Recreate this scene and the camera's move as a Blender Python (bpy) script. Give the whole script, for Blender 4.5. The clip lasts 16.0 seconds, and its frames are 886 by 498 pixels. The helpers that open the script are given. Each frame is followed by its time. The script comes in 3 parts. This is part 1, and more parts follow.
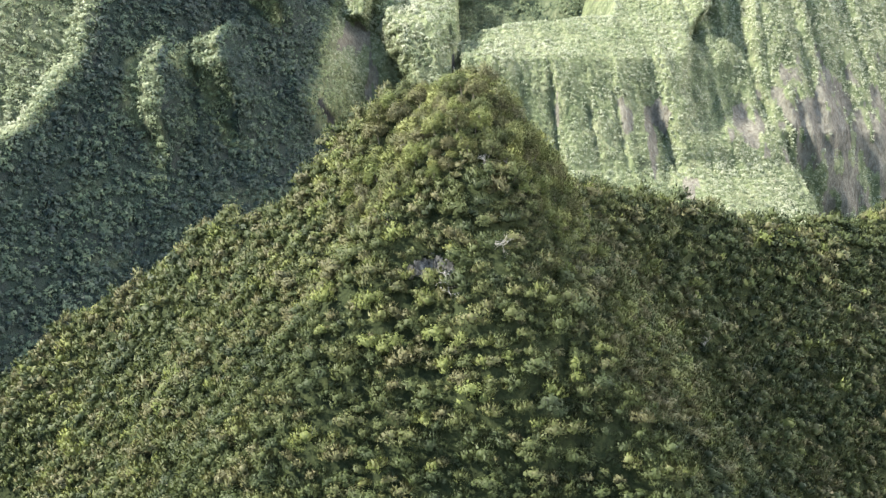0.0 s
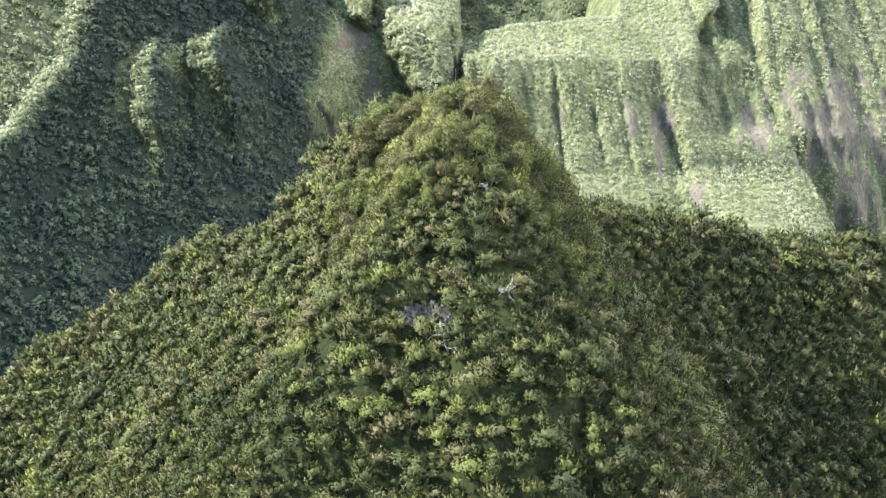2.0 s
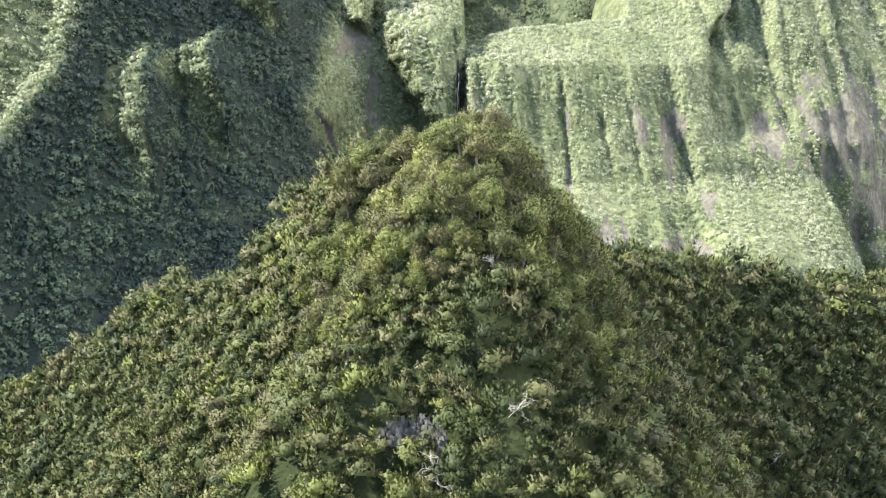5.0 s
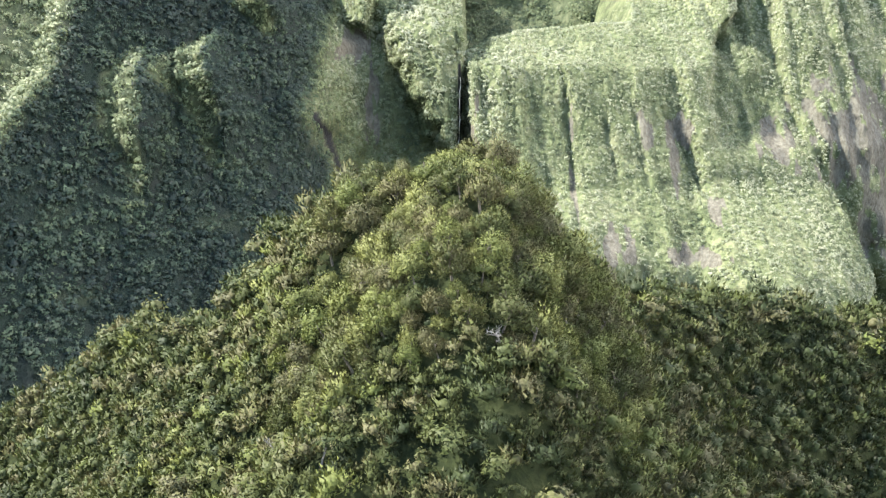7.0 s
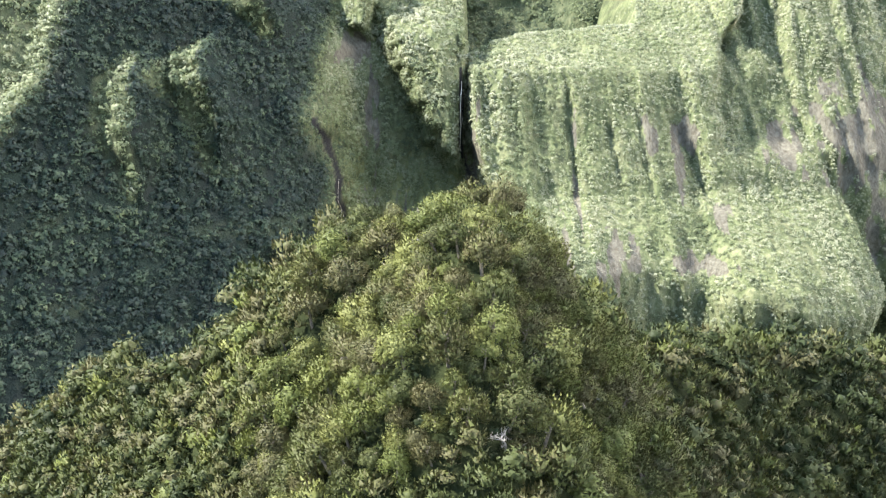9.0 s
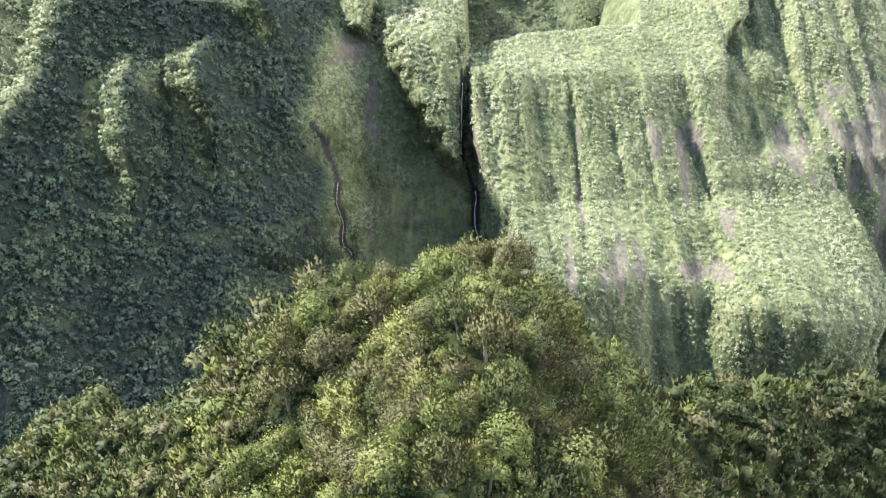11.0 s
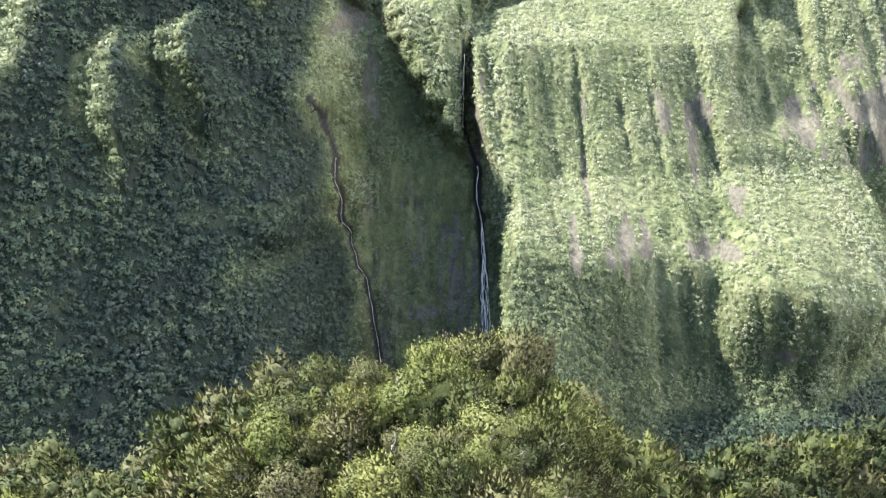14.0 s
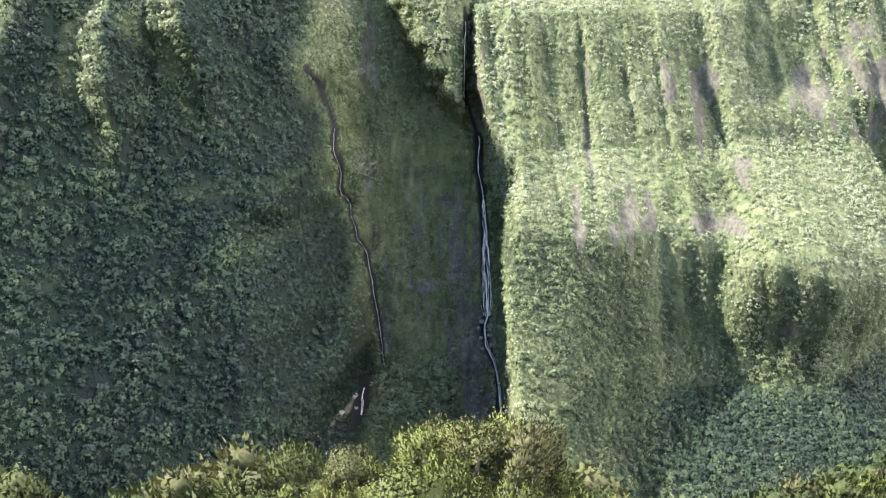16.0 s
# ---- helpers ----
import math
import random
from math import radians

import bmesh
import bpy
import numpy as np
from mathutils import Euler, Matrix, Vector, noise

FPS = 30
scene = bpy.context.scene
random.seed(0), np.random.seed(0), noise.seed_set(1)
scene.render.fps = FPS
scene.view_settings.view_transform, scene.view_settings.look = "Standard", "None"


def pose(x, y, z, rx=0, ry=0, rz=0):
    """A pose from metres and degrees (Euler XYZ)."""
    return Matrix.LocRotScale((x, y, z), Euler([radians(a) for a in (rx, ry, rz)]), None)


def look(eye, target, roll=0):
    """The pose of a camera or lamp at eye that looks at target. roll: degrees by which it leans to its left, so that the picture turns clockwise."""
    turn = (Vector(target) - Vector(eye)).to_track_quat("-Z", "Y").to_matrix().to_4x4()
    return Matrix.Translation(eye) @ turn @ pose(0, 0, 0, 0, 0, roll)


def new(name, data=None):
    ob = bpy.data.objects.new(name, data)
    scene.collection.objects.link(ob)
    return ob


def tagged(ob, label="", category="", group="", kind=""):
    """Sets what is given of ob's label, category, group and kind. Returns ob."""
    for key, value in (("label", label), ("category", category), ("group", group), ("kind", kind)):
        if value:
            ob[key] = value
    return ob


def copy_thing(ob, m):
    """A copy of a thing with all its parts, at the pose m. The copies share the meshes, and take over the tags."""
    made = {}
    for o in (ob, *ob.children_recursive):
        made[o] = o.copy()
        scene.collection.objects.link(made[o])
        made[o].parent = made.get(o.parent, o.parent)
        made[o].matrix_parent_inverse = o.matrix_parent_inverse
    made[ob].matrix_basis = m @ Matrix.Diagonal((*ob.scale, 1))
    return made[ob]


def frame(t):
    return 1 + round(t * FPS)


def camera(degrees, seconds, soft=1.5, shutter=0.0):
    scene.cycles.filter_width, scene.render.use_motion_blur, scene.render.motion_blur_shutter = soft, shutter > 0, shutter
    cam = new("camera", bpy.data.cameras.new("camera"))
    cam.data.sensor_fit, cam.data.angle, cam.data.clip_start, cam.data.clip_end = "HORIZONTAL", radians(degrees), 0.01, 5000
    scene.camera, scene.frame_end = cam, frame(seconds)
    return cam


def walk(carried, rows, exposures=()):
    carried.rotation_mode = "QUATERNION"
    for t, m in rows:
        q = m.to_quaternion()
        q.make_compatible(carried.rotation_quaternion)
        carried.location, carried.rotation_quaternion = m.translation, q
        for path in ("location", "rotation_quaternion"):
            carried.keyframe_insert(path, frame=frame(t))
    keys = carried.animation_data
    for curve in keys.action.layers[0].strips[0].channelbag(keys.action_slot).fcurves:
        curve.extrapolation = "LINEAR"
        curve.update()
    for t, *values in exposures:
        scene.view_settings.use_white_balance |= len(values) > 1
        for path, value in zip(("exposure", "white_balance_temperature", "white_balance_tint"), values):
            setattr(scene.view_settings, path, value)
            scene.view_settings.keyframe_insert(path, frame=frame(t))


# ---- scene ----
# ---------------------------------------------------------------- camera
cam = camera(55.68, 16.0, 1.3)
PATH = [
    (0.0, pose(-0.00, -170.00, 300.00, 82.99, 0, 1.77)),
    (0.5, pose(0.11, -164.70, 300.82, 82.98, 0, 1.78)),
    (1.0, pose(0.26, -159.24, 301.79, 82.98, 0, 1.83)),
    (1.5, pose(0.36, -153.59, 302.97, 82.99, 0, 1.87)),
    (2.0, pose(0.41, -147.99, 304.32, 82.99, 0, 1.93)),
    (2.5, pose(0.48, -142.42, 305.67, 83.00, 0, 1.99)),
    (3.0, pose(0.56, -136.92, 307.03, 82.99, 0, 2.05)),
    (3.5, pose(0.60, -131.61, 308.38, 82.99, 0, 2.09)),
    (4.0, pose(0.66, -126.40, 309.76, 82.98, 0, 2.13)),
    (6.5, pose(0.55, -101.71, 316.65, 83.01, 0, 2.26)),
    (7.0, pose(0.52, -97.25, 318.05, 83.01, 0, 2.30)),
    (7.5, pose(0.54, -92.90, 319.43, 83.01, 0, 2.32)),
    (8.0, pose(0.53, -88.53, 320.90, 83.00, 0, 2.34)),
    (8.5, pose(0.53, -84.29, 322.34, 83.01, 0, 2.38)),
    (9.0, pose(0.51, -80.17, 323.80, 83.00, 0, 2.40)),
    (9.5, pose(0.49, -76.21, 325.29, 82.99, 0, 2.43)),
    (12.0, pose(0.08, -56.38, 333.11, 82.31, 0, 2.50)),
    (12.5, pose(0.04, -52.46, 334.71, 81.86, 0, 2.53)),
    (13.0, pose(-0.01, -48.56, 336.30, 81.39, 0, 2.55)),
    (13.5, pose(-0.07, -44.76, 337.89, 80.92, 0, 2.57)),
    (14.0, pose(-0.09, -40.97, 339.50, 80.44, 0, 2.59)),
    (14.5, pose(-0.06, -37.39, 341.23, 79.89, 0, 2.62)),
    (15.0, pose(0.15, -34.06, 343.02, 79.26, 0, 2.65)),
    (15.5, pose(0.16, -30.71, 344.78, 78.60, 0, 2.68)),
    (16.0, pose(0.00, -27.40, 346.38, 77.98, 0, 2.69)),
]
walk(cam, PATH)

# ---------------------------------------------------------------- daylight
SUN_AZ, SUN_EL = radians(-97.5), radians(43.0)     # azimuth from +y towards +x
TO_SUN = Vector((math.sin(SUN_AZ) * math.cos(SUN_EL), math.cos(SUN_AZ) * math.cos(SUN_EL), math.sin(SUN_EL)))
world = bpy.data.worlds.new("daylight")
scene.world = world
world.use_nodes = True
wn = world.node_tree.nodes
sky = wn.new("ShaderNodeTexSky")
sky.sky_type, sky.sun_disc = "NISHITA", False
sky.sun_elevation, sky.sun_rotation = SUN_EL, -SUN_AZ
sky.air_density, sky.dust_density = 1.0, 2.2
world.node_tree.links.new(sky.outputs[0], wn["Background"].inputs[0])
wn["Background"].inputs[1].default_value = 0.15
sun = new("sun", bpy.data.lights.new("sun", "SUN"))
sun.data.energy, sun.data.angle, sun.data.color = 4.3, radians(3.0), (1.0, 0.955, 0.86)
sun.matrix_world = look((0, 0, 900), Vector((0, 0, 900)) - TO_SUN)
scene.view_settings.exposure = 2.4

# ---------------------------------------------------------------- numeric noise
GRID = np.random.RandomState(7).rand(64, 64, 64).astype(np.float32)


def vnoise(x, y, z):
    """Smooth value noise in -1..1 on arrays."""
    x, y, z = np.broadcast_arrays(np.asarray(x, float), np.asarray(y, float), np.asarray(z, float))
    i, j, k = np.floor(x).astype(int), np.floor(y).astype(int), np.floor(z).astype(int)
    u, v, w = x - i, y - j, z - k
    u, v, w = (q * q * (3 - 2 * q) for q in (u, v, w))
    out = 0
    for a in (0, 1):
        for b in (0, 1):
            for c in (0, 1):
                wt = (u if a else 1 - u) * (v if b else 1 - v) * (w if c else 1 - w)
                out = out + wt * GRID[(i + a) % 64, (j + b) % 64, (k + c) % 64]
    return out * 2 - 1


def fbm(x, y, z, octaves=3):
    out, amp = 0, 1.0
    for o in range(octaves):
        out = out + amp * vnoise(x * 2 ** o + 17 * o, y * 2 ** o + 5 * o, z * 2 ** o + 9 * o)
        amp *= 0.5
    return out


def step(a, b, x):
    q = np.clip((np.asarray(x, float) - a) / (b - a), 0, 1)
    return q * q * (3 - 2 * q)


# ---------------------------------------------------------------- shape of the near peak
# crest lines (x, y, canopy height) that run back from the summit, and the spur that drops in front
CREST_LEFT = [(0.0, 36.6, 316.8), (-14.3, 34.8, 319.3), (-30.6, 48.8, 310.4), (-38.7, 62.9, 288.6), (-82.8, 102.9, 280.1), (-104.6, 130.6, 265.5), (-150.2, 140.3, 239.4), (-215.0, 170.0, 190.0)]
CREST_RIGHT = [(0.0, 36.6, 316.8), (11.8, 48.5, 310.2), (13.8, 55.1, 300.9), (34.2, 73.4, 294.0), (61.2, 97.9, 288.9), (92.1, 119.6, 279.4), (159.7, 170.1, 275.6), (256.7, 273.8, 295.7)]
SPUR = [(0.0, 36.6, 316.8), (-0.8, 19.2, 319.4), (-1.8, 4.6, 310.0)]
SPUR_LOW = [(-1.8, 4.6, 310.0), (4.1, -18.9, 289.2), (19.0, -22.0, 275.0), (30.0, -33.0, 256.0), (44.0, -66.0, 216.0), (75.0, -130.0, 150.0)]
SPUR_LEFT = [(0.0, 36.6, 316.8), (-0.2, 4.6, 305.6), (-14.0, -8.1, 290.9), (-30.0, -22.0, 262.0), (-62.0, -50.0, 214.0), (-110.0, -100.0, 140.0)]


def from_crest(x, y, line, fall, blunt):
    best = np.full(np.shape(x), -1e9)
    for (ax, ay, az), (bx, by, bz) in zip(line, line[1:]):
        dx, dy = bx - ax, by - ay
        s = np.clip(((x - ax) * dx + (y - ay) * dy) / (dx * dx + dy * dy), 0, 1)
        d = np.hypot(x - ax - s * dx, y - ay - s * dy)
        best = np.maximum(best, az + s * (bz - az) - fall * (np.sqrt(d * d + blunt * blunt) - blunt))
    return best


def canopy(x, y):
    """Height of the canopy of the near peak."""
    x, y = np.asarray(x, float), np.asarray(y, float)
    slopes = [from_crest(x, y, CREST_LEFT, 1.61, 5.5), from_crest(x, y, CREST_RIGHT, 1.65, 5.9),
              from_crest(x, y, SPUR, 1.56, 5.1), from_crest(x, y, SPUR_LOW, 1.85, 5.1), from_crest(x, y, SPUR_LEFT, 1.40, 6.1)]
    top = np.max(slopes, axis=0)
    h = top + 4.0 * np.log(sum(np.exp((q - top) / 4.0) for q in slopes)) - 2.77
    h = h + 2.2 * fbm(x / 20, y / 20, 3.3) * step(10, 50, np.hypot(x, y - 25)) + 0.8 * fbm(x / 7, y / 7, 8.1, 2)
    return np.maximum(h, 4.0)


CANOPY_DEPTH = 4.5


def soil(x, y):
    return canopy(x, y) - CANOPY_DEPTH


# ---------------------------------------------------------------- shape of the far valley wall
# lines of the falls on the wall: (x, z)
THIN_FALL = [(-166, 351), (-160, 321), (-149, 289), (-147, 255), (-147, 219), (-138, 199), (-128, 174), (-122, 161), (-111, 124), (-104, 95), (-96, 60)]
LOW_FALL = [(-112, 48), (-113, 43), (-110, 34)]
UPPER_FALL = [(-20, 410), (-19, 374), (-20, 331), (-18, 312), (-5, 276)]
MAIN_FALL = [(-5, 276), (-4, 268), (-4, 240), (1, 214), (3, 178), (4, 139), (6, 101)]
FOOT_FALL = [(6, 101), (3, 92), (5, 83), (6, 75), (17, 58), (19, 42), (19, 26)]


def line_x(line, z):
    return np.interp(z, [q[1] for q in reversed(line)], [q[0] for q in reversed(line)])


def flank_edge(z):
    """x of the edge at which the left flank turns into the sun."""
    return np.interp(z, [235, 300, 314, 385, 434, 500], [-425, -391, -374, -353, -357, -362]) + 5 * vnoise(0.4, 0.7, z / 24)


# ribs of the left flank: heights, x of the crest, width of the side that faces the sun
RIBS = [((268, 304, 334, 347, 380, 412), (-276, -277, -281, -281, -290, -300), (0, 13, 26, 28, 23, 0)),
        ((288, 315, 330, 350, 380, 400, 428), (-230, -229, -229, -228, -236, -246, -252), (0, 11, 14, 24, 36, 28, 0)),
        ((422, 440, 460, 500), (-205, -202, -206, -216), (0, 15, 30, 34)),
        ((448, 466, 500), (-138, -136, -136), (0, 24, 30))]
# shaded grooves of the massif: heights, x, depth, width
GROOVES = [((255, 312, 356), (186, 177, 172), 7, 9), ((262, 307, 356), (246, 229, 202), 11, 17), ((222, 236, 286, 341, 405), (102, 102, 103, 101, 96), 8, 7),
           ((222, 232, 262), (33, 32, 27), 12, 6), ((300, 318, 345), (147, 141, 139), 5, 10)]
LOBE = 50      # how far the buttress beside the upper fall stands out


def wall_depth(x, z):
    """y of the valley wall at the place x and the height z."""
    x, z = np.asarray(x, float), np.asarray(z, float)
    lean = x + 0.13 * (z - 250)
    # left flank, which faces the gorge
    left = 537 + 0.813 * (x + 339) + 0.66 * (z - 262)
    edge = flank_edge(z)
    left = left + np.where(x < edge, (0.5 + 1.25 * step(235, 335, z)) * np.minimum(edge - x, 30) + 0.45 * np.maximum(edge - x - 30, 0), 0)
    left = left - 0.25 * np.maximum(0, 230 - z)
    # head of the gorge
    mid = np.interp(z, [0, 27, 76, 103, 189, 277, 410, 480, 640], [690, 740, 780, 805, 862, 898, 925, 955, 1030])
    # the buttress left of the upper fall, which stands out into the sun
    off = x - np.interp(z, [276, 292, 330, 395, 452, 520], [-8, -28, -58, -88, -116, -134]) + 7 * fbm(x / 14, z / 11, 3.7, 2)
    mid = mid - LOBE * step(-8, 24, off) * step(-12, -24, x - 0.05 * (z - 330)) * step(240, 318, z) * step(505, 440, z)
    mid = mid + 8 * step(-85, -5, off) * step(4, -6, off) * step(250, 330, z) - 12 * np.exp(-((x + 70) / 40) ** 2) * step(200, 60, z)
    # sunny massif
    right = 790 + 0.45 * (z - 230) + 0.28 * np.maximum(0, x - 200) - 0.2 * np.maximum(0, x - 370) + 1.3 * np.maximum(0, z - 405) * step(330, 200, x)
    # below the lush shelf the rock drops sheer
    shelf = np.interp(x, [20, 170, 230, 330, 450], [205, 200, 180, 163, 170]) + 9 * fbm(x / 26, 0.4, 9.3, 2)
    right = right - 85 * np.exp(-np.abs((x - 310) / 95) ** 2.6) * step(285, 185, z) - 0.35 * np.maximum(0, 200 - z)
    right = right + 0.32 * np.maximum(0, shelf - z) * step(60, 130, x) + 0.3 * np.maximum(0, x - 30) * step(shelf + 15, shelf - 110, z)
    right = right - 1.3 * np.maximum(0, 62 - z) * step(90, 170, x)      # scree under the trees at the foot
    turn = 379 + 0.3 * (309 - np.minimum(z, 340)) + 4 * vnoise(z / 20, 0.2, 5.1)
    chute = np.clip((316 - z) / 115, 0, 1)
    right = right + 70 * (chute * step(turn - 2, turn + 7, x) + (1 - chute) * step(turn, turn + 330, x))
    # shaded hollow under the brow
    xl, xr = np.interp(z, [350, 371, 437, 479], [256, 251, 268, 308]) + 5 * vnoise(z / 14, 3.2, 0.9), np.interp(z, [340, 372, 432, 480], [374, 364, 357, 360])
    q = (x - xl) / (xr - xl)
    right = right + 34 * step(0, 0.2, q) * (1 - 0.55 * np.clip(q, 0, 1)) * step(1.05, 0.93, q) * step(306, 350, z + 8 * vnoise(x / 20, 0.3, 2.1))
    right = right + 0.5 * np.maximum(0, z - 405) * (step(330, 200, xl) - step(330, 200, x)) * step(0, 0.13, q) * step(1.05, 0.93, q)
    ml = step(-190, -116, lean + 14 * vnoise(0.0, 0.0, z / 50) + 10 * fbm(x / 25, z / 30, 8.8, 2))
    mr = step(0, 1, (x - np.interp(z, [150, 190, 230, 275, 330, 420], [14, 12, 4, 2, -15, -17])) / np.interp(z, [190, 230, 275, 330], [10, 26, 22, 13]))
    y = left * (1 - ml) + mid * ml
    y = y * (1 - mr) + right * mr
    # gullies: the thin fall, the main fall, the shaded chute on the right
    y = y + 9 * np.exp(-((x - line_x(THIN_FALL, z) - 2) / 8) ** 2) * step(40, 70, z) * step(400, 350, z)
    chute = UPPER_FALL + MAIN_FALL[1:] + FOOT_FALL[1:]
    y = y + np.interp(z, [20, 80, 180, 260, 420, 470], [3, 4, 5, 7, 6, 4]) * np.exp(-((x - line_x(chute, z) - 2) / np.interp(z, [80, 240, 400], [11, 9, 8])) ** 2)
    for zs, xs, deep, wide in GROOVES:
        d = x - np.interp(z, zs, xs) + 1.8 * fbm(x / 9, z / 16, 5.7, 2)
        y = y + deep * np.where(d < 0, np.exp(-(d / 2.6) ** 2), np.exp(-np.abs(d / wide) ** 1.5)) * step(zs[0] - 14, zs[0] + 10, z) * step(zs[-1] + 14, zs[-1] - 12, z)
    # knob beside the main fall and the long green spur below it
    y = y - 26 * np.exp(-((x - 26) / 17) ** 2) * step(205, 240, z) * step(292, 262, z)
    prow = np.interp(z, [0, 100, 150, 210, 260], [24, 22, 17, 22, 30]) + 3 * fbm(z / 22, 0.7, 6.1, 2)
    reach = 1.35 * np.maximum(0, 272 - np.maximum(z, shelf)) + 0.22 * np.maximum(0, shelf - z)
    y = y - reach * step(-2, 9, x - prow) * np.clip(1 - (np.maximum(x - prow - 9, 0) / 195) ** 1.2, 0, 1)
    # ribs that catch the sun on the left flank
    for zs, xs, ws in RIBS:
        w = 1.35 * np.interp(z, zs, ws)
        d = x - np.interp(z, zs, xs) - 4 + 4 * fbm(x / 18, z / 15, 7.3, 2)
        y = y - 1.3 * w * np.where(d < 0, np.clip(1 + d / np.maximum(w, 0.5), 0, 1), np.exp(-(d / 6) ** 2))
    # ribs and runnels, steeper on the massif
    calm = 1 - 0.65 * mr * step(shelf + 10, shelf - 30, z)
    amp = (6 + 3.5 * mr) * calm
    y = y - amp * (1 - 2 * np.abs(vnoise(lean / 26, z / 170, 1.5))) + 5 * fbm(x / 38, z / 55, 4.4, 3)
    y = y - (2.5 + 1.2 * mr) * calm * (1 - 2 * np.abs(vnoise(lean / 11, z / 80, 6.5)))
    # streaks and ledges of the gorge wall
    gorge = ml * (1 - mr) * step(330, 260, z)
    y = y - gorge * (1.5 * vnoise(x / 3.4, z / 30, 2.9) + 1.3 * vnoise(x / 15, z / 4.5, 7.1) + 1.6 * fbm(x / 7, z / 8, 3.4, 2))
    # the brow of the massif, behind which the plateau runs back
    brow = np.interp(x, [-30, -16, 20, 50, 123, 190, 260], [700, 424, 446, 457, 463, 470, 700]) + 4 * fbm(x / 16, 2.2, 7.7, 2)
    y = y + 9 * np.maximum(0, z - brow)
    return y


def bare_rock(x, z):
    """1 where the far wall is bare rock."""
    spots = [(-150, 440, 20, 34), (-128, 370, 5, 60), (-62, 128, 34, 10), (-25, 150, 12, 44), (2, 66, 32, 44), (-16, 104, 20, 16), (-116, 46, 15, 5), (-38, 205, 12, 12),
             (128, 205, 24, 26), (205, 208, 20, 14), (215, 300, 14, 40), (345, 318, 42, 30), (440, 330, 80, 90), (86, 232, 9, 40),
             (285, 112, 34, 6), (455, 230, 34, 56), (-4, 300, 10, 90), (-95, 110, 9, 60), (250, 250, 12, 22), (104, 300, 4, 60), (136, 216, 24, 28), (230, 207, 24, 11), (352, 322, 42, 34),
             (188, 335, 16, 26), (226, 335, 20, 26), (-119, 330, 4, 90), (520, 300, 70, 110), (-24, 190, 9, 40), (-70, 178, 8, 14), (-90, 132, 8, 30)]
    m = 0
    for cx, cz, rx, rz in spots:
        m = np.maximum(m, 1.15 - np.hypot((x - cx) / rx, (z - cz) / rz))
    m = np.where(m > 0.05, m - 0.3 + 0.75 * fbm((x + 0.13 * z) / 8, z / 26, 2.7, 3), 0)
    streaky = step(-3, 12, x - line_x(THIN_FALL, z)) * step(10, -4, x) * step(25, 60, z) * step(330, 230, z) * (0.2 + 0.4 * step(-60, -10, x) * step(220, 150, z) + 0.6 * fbm(x / 3.6, z / 34, 1.9, 2))
    return np.maximum(np.clip(m * 2.2, 0, 1), np.clip(streaky, 0, 0.75))


def shaded_forest(x, z):
    """1 where the wall is forest, tinted dark to paint its shade, instead of moss and fern."""
    # the shaded flank is darkened in colour, less so past its sunlit edge
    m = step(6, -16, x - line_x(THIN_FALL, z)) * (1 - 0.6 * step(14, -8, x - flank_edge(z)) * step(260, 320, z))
    # the sunny sides of the ribs stay paler, their light put into the tint
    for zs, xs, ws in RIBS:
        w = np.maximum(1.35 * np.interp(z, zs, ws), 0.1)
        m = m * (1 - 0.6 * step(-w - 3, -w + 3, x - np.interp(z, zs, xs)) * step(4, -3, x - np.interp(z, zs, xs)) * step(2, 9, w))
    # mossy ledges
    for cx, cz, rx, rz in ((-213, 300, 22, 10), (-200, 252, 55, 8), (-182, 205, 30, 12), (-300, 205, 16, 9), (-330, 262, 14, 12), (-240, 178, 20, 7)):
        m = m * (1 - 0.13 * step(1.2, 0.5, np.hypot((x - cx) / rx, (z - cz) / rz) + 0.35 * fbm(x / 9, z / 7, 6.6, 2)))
    # painted shade of the gorge, the spur, the foot and the lower massif
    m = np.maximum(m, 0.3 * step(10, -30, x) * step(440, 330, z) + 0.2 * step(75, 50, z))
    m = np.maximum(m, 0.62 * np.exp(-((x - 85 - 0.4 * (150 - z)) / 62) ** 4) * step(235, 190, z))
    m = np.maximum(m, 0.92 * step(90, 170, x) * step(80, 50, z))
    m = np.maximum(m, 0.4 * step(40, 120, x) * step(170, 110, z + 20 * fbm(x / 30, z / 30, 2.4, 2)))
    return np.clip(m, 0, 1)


def off_line(x, z, line):
    best = np.full(np.shape(x), 1e9)
    for (ax, az), (bx, bz) in zip(line, line[1:]):
        s = np.clip(((x - ax) * (bx - ax) + (z - az) * (bz - az)) / ((bx - ax) ** 2 + (bz - az) ** 2), 0, 1)
        best = np.minimum(best, np.hypot(x - ax - s * (bx - ax), z - az - s * (bz - az)))
    return best


def wet_rock(x, z):
    """1 in the dark soaked grooves of the falls."""
    m = 0
    for line, wide in ((THIN_FALL, 2.0), (LOW_FALL, 4.0), (UPPER_FALL, 1.8), (MAIN_FALL, 4.2), (FOOT_FALL, 3.5)):
        m = np.maximum(m, 1.5 - off_line(x, z, line) / wide)
    return np.clip(1.5 * m + 0.4 * fbm(x / 6, z / 14, 3.9, 2), 0, 1)


# ---------------------------------------------------------------- materials
def material(name):
    m = bpy.data.materials.new(name)
    m.use_nodes = True
    n, l = m.node_tree.nodes, m.node_tree.links
    return m, n, l, n["Principled BSDF"]


